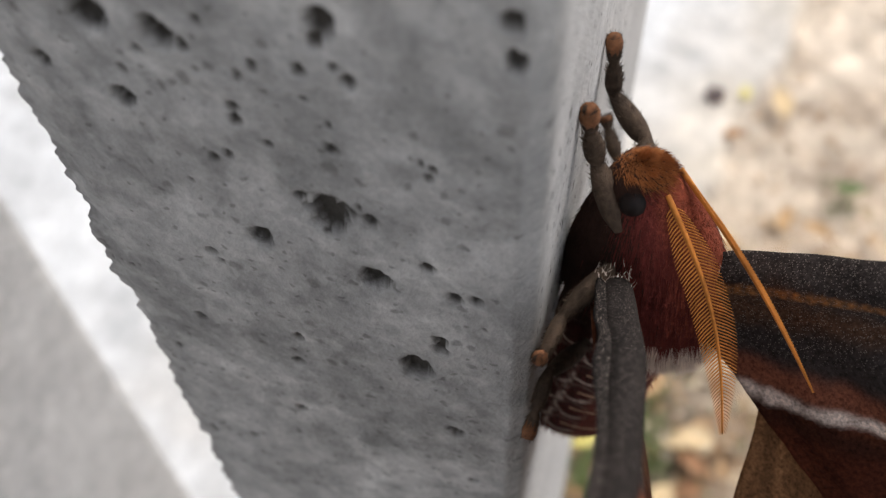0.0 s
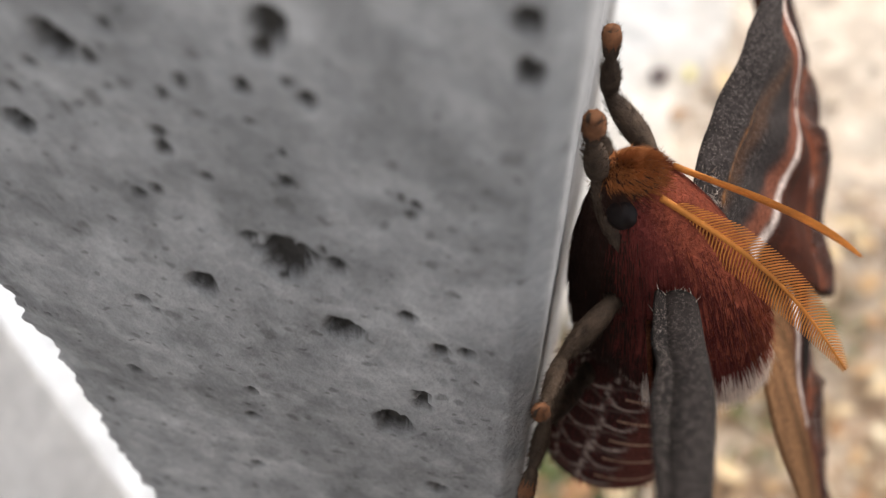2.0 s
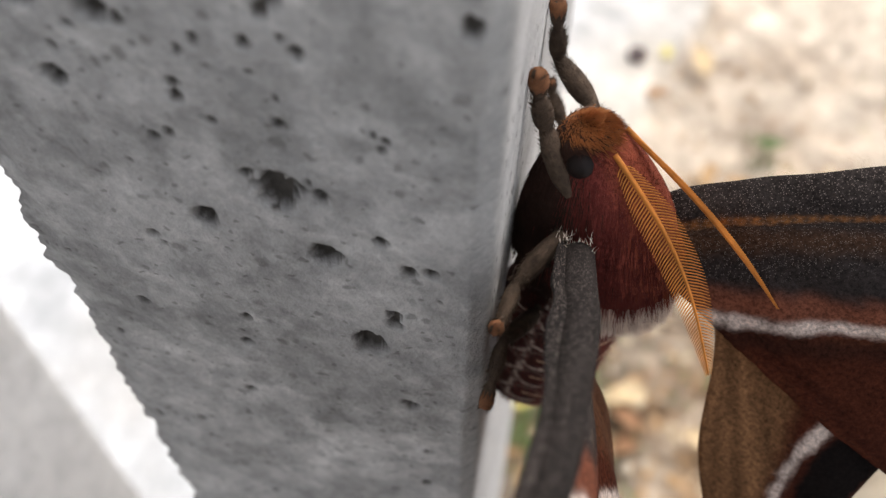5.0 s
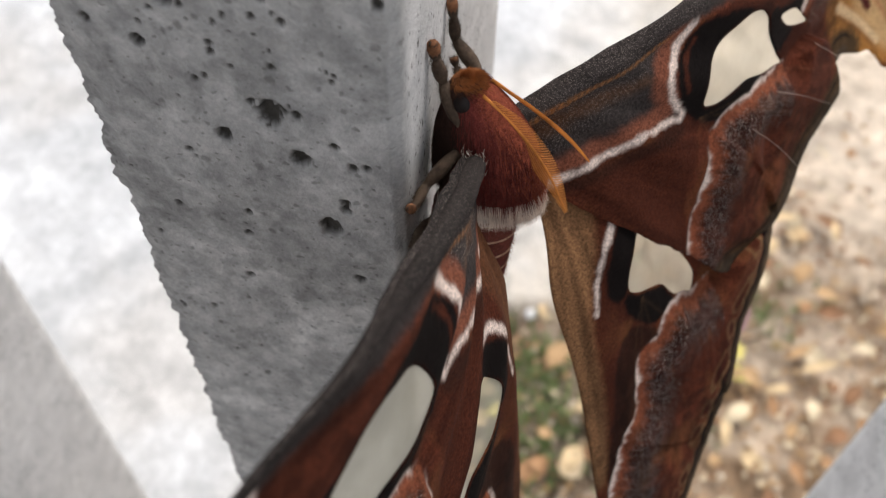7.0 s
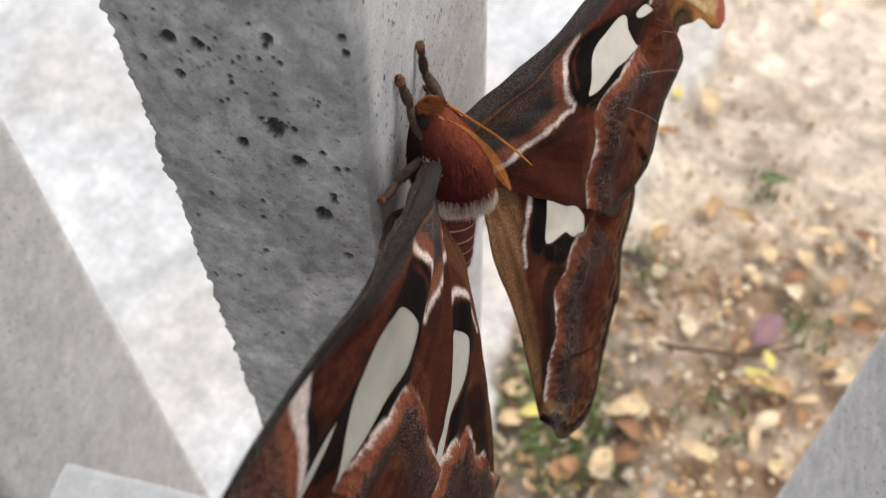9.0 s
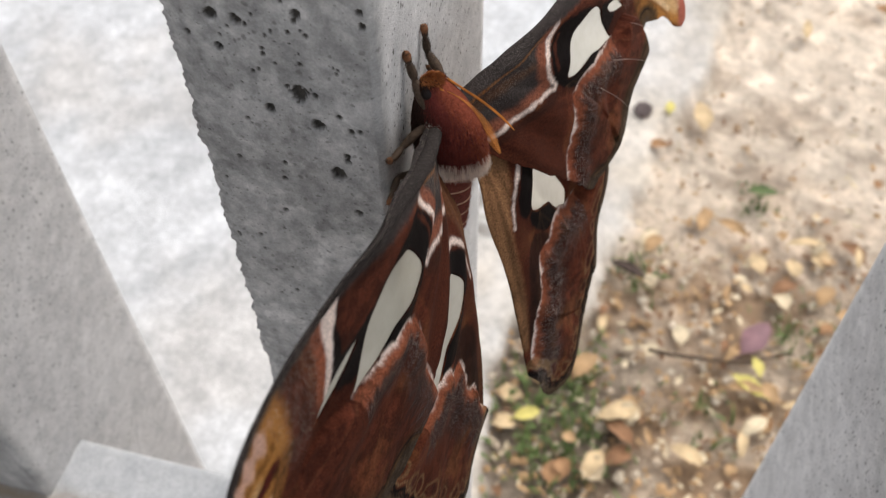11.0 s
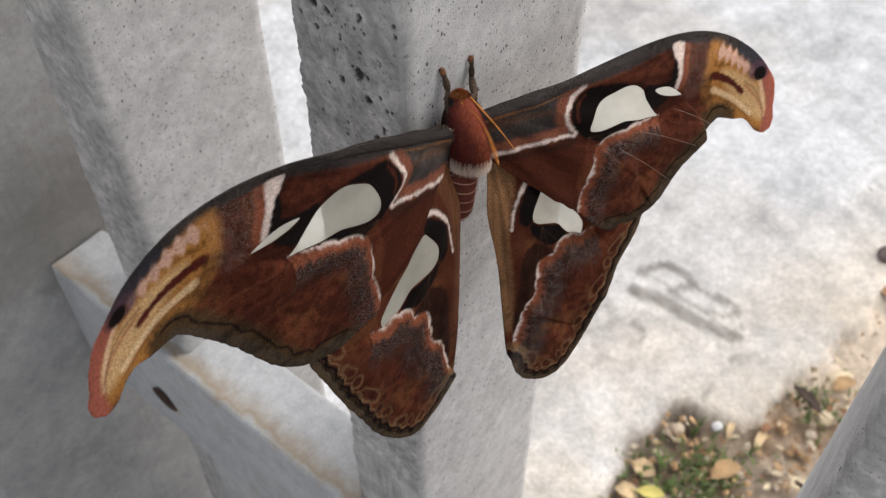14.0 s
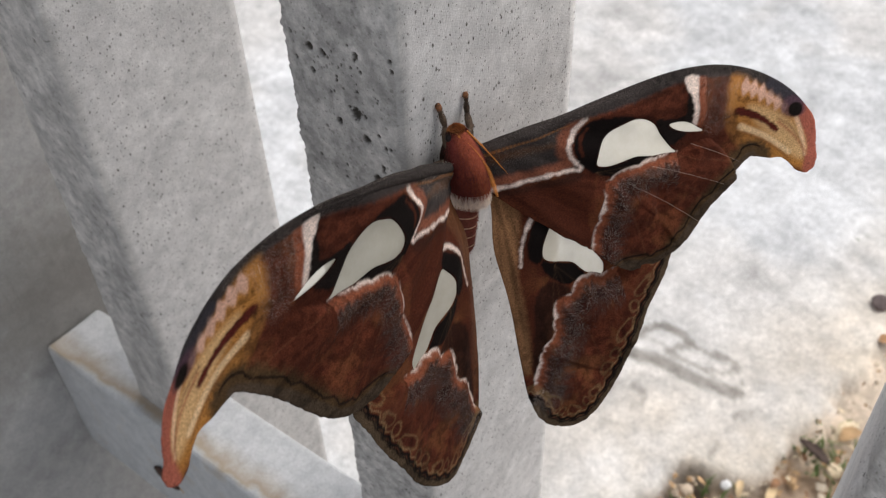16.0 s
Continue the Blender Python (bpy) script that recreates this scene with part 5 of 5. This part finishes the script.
# wine-red back, paler joints, and on the flanks dark cells with uneven white rims
s_, g_, back_ = round_angle(A_ROWS, A_RING)
seg = s_ * SEGMENTS
tint = np.tile(np.array([0.1, 0.027, 0.017]), (s_.size, 1)) * (0.65 + 0.7 * fnoise(seg * 6, g_ * 7, 61))[:, None]
low = np.abs((g_ - math.pi / 2 + math.pi) % (2 * math.pi) - math.pi)  # angle from the belly line
flank = fade((1.95 - low) / 0.25)
tint = over(tint, flank, np.array([0.042, 0.013, 0.01]) * (0.6 + 0.8 * fnoise(seg * 5, g_ * 9, 66))[:, None])
bend_s, bend_g = 0.22 * (fnoise(seg * 3, g_ * 4, 62) - 0.5), 0.25 * (fnoise(seg * 3, g_ * 4, 63) - 0.5)
for centre, size, shift in ((1.62, 0.34, 0.5), (1.05, 0.36, 0.0), (0.45, 0.34, 0.5)):
    r_ = np.hypot((((seg + shift + bend_s) % 1) - 0.5) / 0.5, (low - centre + bend_g) / size)
    rim = fade((0.14 - np.abs(r_ - 0.84)) / 0.1) * (0.5 + 0.75 * fnoise(seg * 7, g_ * 11, 64)) * (0.2 + 0.8 * fade((((seg + shift + bend_s) % 1) - 0.3) / 0.2))
    tint = over(tint, 0.85 * flank * np.clip(rim, 0, 1), np.array([0.56, 0.43, 0.36]))
    tint = over(tint, flank * fade((0.68 - r_) / 0.2), np.array([0.045, 0.013, 0.01]))
colours(abdomen_mesh, "pattern", np.clip(tint, 0.004, 0.9))
abdomen = child("abdomen", abdomen_mesh, moth, "wine-red ringed abdomen with white-edged flank cells")
for k in range(1, SEGMENTS):
    x, y, z, w, d = abdomen_rows[round(k / SEGMENTS * (A_ROWS - 1))]
    V, F = [], []
    for i in range(33):  # back half of the joint only
        a = math.pi + math.pi * i / 32
        for dz, grow in ((-0.0002, 1.01), (0.0, 1.035), (0.0002, 1.01)):
            V.append((x + w * grow * math.cos(a), y + d * grow * math.sin(a), z + dz))
    for i in range(32):
        F += [(3 * i, 3 * i + 1, 3 * i + 4, 3 * i + 3), (3 * i + 1, 3 * i + 2, 3 * i + 5, 3 * i + 4)]
    child("ring_band", mesh_of("ring_band", V, F, FUR_TAN), abdomen, "thin pale segment ring")
p, nr = shell_points(abdomen_rows, 2600, 7)
child("fur", mesh_of("fur", *hairs(p, nr, 0.0007, 0.00003, 8, (0, 0, -1.6)), FUR_RED, False), abdomen)

# white tufts where the fore wings join the body
for side in (-1, 1):
    spread = random.Random(31 + side)
    pts = [(side * spread.uniform(-0.0012, 0.0012), spread.uniform(-0.0016, 0.0014), spread.uniform(-0.0075, -0.0040)) for _ in range(170)]
    ways = [(-side * 0.7, spread.uniform(-0.6, 0.5), 0.6) for _ in pts]
    child("hair_tuft", mesh_of("hair_tuft", *hairs(pts, ways, 0.0008, 0.00003, 33), FUR_WHITE, False), wings[side][0], "white hair tuft at the wing root")


# feathered antennae, keyed at their base
def antenna_mesh(side):
    pieces = []
    n = 24
    shaft = [Vector((0.0004 * side * math.sin(math.pi * t), -0.0013 * math.sin(math.pi * t), -ANTENNA * t)) for t in np.linspace(0, 1, n + 1)]
    stem = mesh_of("antenna", *tube(shaft, [0.00026 * (1 - 0.72 * k / n) for k in range(n + 1)], 7), FEATHER)
    for k in range(66):
        t = 0.05 + 0.93 * k / 65
        i = min(int(t * n), n - 1)
        p = shaft[i].lerp(shaft[i + 1], t * n - i)
        d = (shaft[i + 1] - shaft[i]).normalized()
        L = 0.0016 * min(1, t / 0.22) ** 0.6 * (1 - max(0, t - 0.45) ** 1.6 / 0.384) + 0.0002
        for s in (-1, 1):
            b = (Vector((0.12 * side, s * 1.0, 0)) + d * 0.5).normalized() * L
            pieces.append(tube([p, p + b * 0.6 + d * 0.0001, p + b + d * 0.0003], [0.00007, 0.00006, 0.00003], 4))
    return stem, mesh_of("feather", *joined(pieces), FEATHER, False)


ANTENNA = 0.0205
antennae = {}
for side in (-1, 1):
    stem, comb = antenna_mesh(side)
    antennae[side] = child("antenna", stem, moth, "orange feathered antenna")
    tagged(child("feather", comb, antennae[side]), "fine orange feather comb", kind="stuff")


# legs gripping the concrete, from the body outwards: places in the world
def leg(joints, radii, label):
    pts = [at_moth(*j) for j in joints]
    line, rad = [], []
    for i in range(len(pts) - 1):
        for t in np.arange(6) / 6:
            line.append(pts[i].lerp(pts[i + 1], t))
            swell = 0.72 + 0.55 * math.sin(math.pi * t) ** 0.7
            rad.append((radii[i] + (radii[i + 1] - radii[i]) * t) * swell)
    line.append(pts[-1])
    rad.append(radii[-1])
    o = child("leg", mesh_of("leg", *tube(line, rad, 8), LEG_BROWN), moth, label)
    r = random.Random(len(scene.objects))
    hp, hn = [], []
    for _ in range(1500):
        i = r.randrange(len(line) - 1)
        d = (line[i + 1] - line[i]).normalized()
        u = d.orthogonal().normalized()
        a = r.uniform(0, 6.28)
        e = u * math.cos(a) + d.cross(u) * math.sin(a)
        hp.append(line[i].lerp(line[i + 1], r.random()) + e * rad[i] * 0.9)
        hn.append(e + d * 1.6)
    child("fur", mesh_of("fur", *hairs(hp, hn, 0.00050, 0.00003, 11), LEG_BROWN, False), o)
    tip = tube([pts[-2].lerp(pts[-1], 0.35), pts[-2].lerp(pts[-1], 0.75), pts[-1]], [radii[-1] * 1.2, radii[-1] * 1.6, radii[-1] * 1.25], 8)
    child("foot", mesh_of("foot", *tip, FOOT), o, "orange-brown tarsus tip")
    return o


LEGS = [
    ([(0.0150, -0.0050, 0.7065), (0.0119, -0.0045, 0.7112), (0.0150, -0.0017, 0.7147), (0.0146, -0.0009, 0.7187), (0.0136, -0.0007, 0.7219)], 1.12),
    ([(0.0172, -0.0056, 0.7105), (0.0216, -0.0050, 0.7112), (0.0250, -0.0014, 0.7128), (0.0254, -0.0010, 0.7160), (0.0255, -0.0007, 0.7188)], 1.0),
    ([(0.0135, -0.0050, 0.7045), (0.0098, -0.0043, 0.7076), (0.0056, -0.0015, 0.7058), (0.0012, -0.0010, 0.7068), (-0.0001, -0.0007, 0.7078)], 0.88),
    ([(0.0125, -0.0050, 0.6965), (0.0100, -0.0034, 0.6945), (0.0033, -0.0012, 0.7000), (0.0000, -0.0009, 0.6990), (-0.0020, -0.0007, 0.6975)], 0.85),
    ([(0.0165, -0.0060, 0.7080), (0.0205, -0.0080, 0.7082), (0.0250, -0.0026, 0.7046), (0.0272, -0.0012, 0.7060), (0.0280, -0.0007, 0.7068)], 0.85),
]
for joints, stout in LEGS:
    leg(joints, [stout * r for r in (0.0008, 0.0009, 0.0007, 0.00055, 0.0005)], "grey-brown hairy leg")

LEFT_WING = [
    (0, 16.8, -4.9, 2.4, -0.0005, 0.0017, 0.0),
    (0.5, 15.1, -6.5, 2.6, -0.0007, 0.0014, -0.0001),
    (1, 13.9, -6.0, 2.3, -0.0004, 0.0009, 0.0001),
    (1.5, 12.6, -5.4, 1.8, 0.0005, -0.0002, 0.0005),
    (2, 9.9, -5.0, 1.2, 0.0016, -0.0014, 0.001),
    (2.5, 7.6, -5.7, 1.3, 0.0013, -0.0018, 0.0005),
    (3, 7.2, -5.5, 1.8, 0.0008, -0.0008, 0.0005),
    (3.5, 5.7, -5.5, 1.9, -0.0003, 0.0017, 0.0002),
    (6, 16.1, -4.1, 1.3, -0.0002, 0.0007, 0.0001),
    (6.5, 13.0, -4.6, 3.0, 0.0, 0.0005, 0.0002),
    (7, 10.5, -7.0, 1.9, 0.0000, 0.0000, 0.0000),
    (7.5, 13.3, -7.1, 1.5, 0.0000, 0.0000, 0.0000),
    (8, 16.7, -6.2, 1.2, 0.0000, 0.0000, 0.0000),
    (8.5, 19.3, -6.4, 0.9, 0.0000, 0.0000, 0.0000),
    (9, 19.2, -6.7, 1.4, 0.0000, 0.0000, 0.0000),
    (11.5, 18.6, -10.0, 2.1, 0.0000, 0.0000, 0.0000),
    (12, 19.9, -7.2, 1.8, 0.0000, 0.0000, 0.0000),
    (12.5, 23.1, -6.0, 0.7, 0.0000, 0.0000, 0.0000),
    (13, 17.3, -6.6, 0.8, 0.0000, 0.0000, 0.0000),
    (13.5, 21.0, -6.9, 0.3, 0.0000, 0.0000, 0.0000),
    (14, 19.9, -7.0, 0.5, 0.0000, 0.0000, 0.0000),
    (14.5, 22.2, -6.8, 0.3, 0.0000, 0.0000, 0.0000),
    (15, 14.5, -5.3, 4.8, -0.0001, -0.0002, -0.0004),
    (15.5, 25.8, -3.3, -3.1, -0.0004, -0.0001, -0.0003),
    (16, 27.5, -7.9, -1.2, 0.0000, 0.0000, 0.0000),
]
RIGHT_WING = [
    (0, 102.9, -13.7, -17.4, -0.0024, -0.006, -0.002),
    (0.5, 103.7, -11.6, -17.8, -0.0023, -0.0058, -0.0019),
    (1, 79.0, -12.7, -19.3, -0.0006, -0.0048, 0.0),
    (1.5, 55.2, -13.9, -20.8, 0.0011, -0.0038, 0.0018),
    (2, 3.8, -30.1, -15.9, 0.0038, 0.0006, 0.0018),
    (2.5, 14.0, -30.2, -17.8, 0.0034, -0.0005, 0.0016),
    (3, 24.7, -30.2, -19.6, 0.003, -0.0015, 0.0015),
    (3.5, 100.9, -10.5, -19.7, -0.0024, -0.0057, -0.0011),
    (6, 62.6, -22.9, -15.1, 0.0007, -0.0039, -0.0014),
    (6.5, 44.0, -28.0, -14.0, 0.0006, -0.0015, -0.0003),
    (7, 38.0, -29.0, -14.0, 0.0008, -0.0018, -0.0002),
    (7.5, 31.0, -29.0, -12.0, 0.0008, -0.001, -0.0002),
    (8, 22.5, -29.5, -11.0, 0.0010, -0.0010, 0.0003),
    (8.5, 19.0, -29.0, -9.5, 0.0008, -0.0008, 0.0002),
    (9, 20.7, -26.2, -6.5, 0.0000, 0.0000, 0.0000),
    (11.5, 17.2, -26.7, -6.4, 0.0000, 0.0000, 0.0000),
    (12, 15.8, -26.3, -4.7, 0.0000, 0.0000, 0.0000),
    (12.5, 18.0, -25.4, -6.4, 0.0000, 0.0000, 0.0000),
    (13, 33.3, -23.4, -8.2, 0.0000, 0.0000, 0.0000),
    (13.5, 34.6, -23.0, -8.0, 0.0000, 0.0000, 0.0000),
    (14, 21.5, -24.9, -6.6, 0.0000, 0.0000, 0.0000),
    (14.5, 17.8, -24.9, -6.2, 0.0000, 0.0000, 0.0000),
    (15, 33.2, -24.2, -8.2, 0.0000, 0.0000, 0.0000),
    (15.5, 53.9, -17.1, -12.8, 0.0000, 0.0000, 0.0000),
    (16, 33.5, -21.7, -9.4, 0.0000, 0.0000, 0.0000),
]
# places of the tips of the antennae, in millimetres
TIPS = {-1: [(0, 2.1, -15.9, 700.5), (0.5, 3.8, -16.8, 699.8), (1, 3.0, -18.0, 700.8), (1.5, 5.2, -19.8, 701.2), (2, 10.9, -22.8, 702.1), (2.5, 12.0, -22.2, 701.2), (3, 9.3, -22.1, 701.7), (3.5, 3.8, -17.1, 700.0), (6, 4.0, -19.0, 701.2), (6.5, 7.5, -19.1, 699.5), (8, 12.8, -19.5, 698.7), (9, 15.0, -19.0, 698.2), (12, 16.0, -18.6, 697.4), (16, 16.5, -18.0, 696.6)], 1: [(0, 5.0, -21.5, 705.1), (0.5, 5.7, -21.8, 704.6), (1, 10.9, -22.4, 701.6), (1.5, 15.9, -22.6, 700.6), (2, 21.3, -23.8, 702.9), (2.5, 20.1, -23.2, 701.8), (3, 15.6, -23.9, 702.2), (3.5, 6.3, -23.0, 705.8), (6, 16.7, -22.0, 700.0), (6.5, 19.5, -21.0, 699.3), (8, 18.4, -22.4, 700.5), (9, 19.7, -21.8, 700.1), (12, 22.3, -19.4, 698.5), (16, 23.4, -18.2, 697.7)]}
# the body nods and shifts as the wings beat: degrees, then millimetres in depth and height
BODY_ROCK = [(0, 8, 0.6, -0.4), (0.5, 8, 0.6, -0.4), (1, 7, 0.5, -0.3), (1.5, 2, 0.2, 0.0), (2, -5, 0.2, 0.6), (2.5, -5, 0.2, 0.6), (3, -4, 0.2, 0.4), (3.5, 7, 0.6, -0.3), (6, 4, 0.5, 0.0), (6.5, 3, 0.5, 0.0), (8, 0, 0.0, 0.0), (11.5, 0, 0.0, 0.0), (16, 0, 0.0, 0.0)]


def motions():
    for side in (-1, 1):
        rows = LEFT_WING if side < 0 else RIGHT_WING
        keyed = [(t, pose(side * 0.005 + dx, dy, dz, tw, -side * sw, -side * fl)) for t, fl, sw, tw, dx, dy, dz in rows]
        walk(wings[side][0], keyed)
        # the hind wing is drawn further out on one side
        drawn = pose(0.0035, 0.0024, -0.002, 0, -8, 1) if side > 0 else pose(0, 0.0006, 0)
        lag = [(t, 0.0 if side < 0 or t > 8.2 or t < 5 else (5 - fl) * 0.06) for t, fl, *rest in rows]
        walk(wings[side][1], [(t, m @ pose(0, 0, 0, 0, 0, side * a) @ drawn) for (t, m), (_, a) in zip(keyed, lag)])
    # the body turns about the middle of the thorax
    about = at_moth(0.014, -0.008, 0.706)
    rock = {t: Matrix.Translation(about + Vector((0, dy / 1000, dz / 1000))) @ pose(0, 0, 0, a) @ Matrix.Translation(-about) for t, a, dy, dz in BODY_ROCK}
    for o in (thorax, head):
        walk(o, list(rock.items()))
    # the abdomen swings in towards the post while the body leans back
    waist = at_moth(0.0133, -0.0085, 0.6985)
    swing = {t: 1.2 * max(0, -a) for t, a, dy, dz in BODY_ROCK}
    walk(abdomen, [(t, m @ Matrix.Translation(waist) @ pose(0, 0, 0, swing[t]) @ Matrix.Translation(-waist)) for t, m in rock.items()])
    for side in (-1, 1):
        keyed = []
        for t, x, y, z in TIPS[side]:
            before = max(k for k in rock if k <= t)
            after = min(k for k in rock if k >= t)
            share = (t - before) / (after - before) if after > before else 0
            root = at_moth(0.0151 + side * 0.0015, -0.0073 - side * 0.0003, 0.71475)
            root = (rock[before] @ root).lerp(rock[after] @ root, share)
            down = (at_moth(x / 1000, y / 1000, z / 1000) - root).normalized()
            across = MOTH_INV.to_3x3() @ Vector((-0.35, 0.79, -0.29) if side < 0 else (0.6, 0.0, -0.8))
            across = (across - down * across.dot(down)).normalized()
            turn = Matrix((across.cross(-down), across, -down)).transposed()
            keyed.append((t, Matrix.Translation(root) @ turn.to_4x4()))
        walk(antennae[side], keyed)


motions()
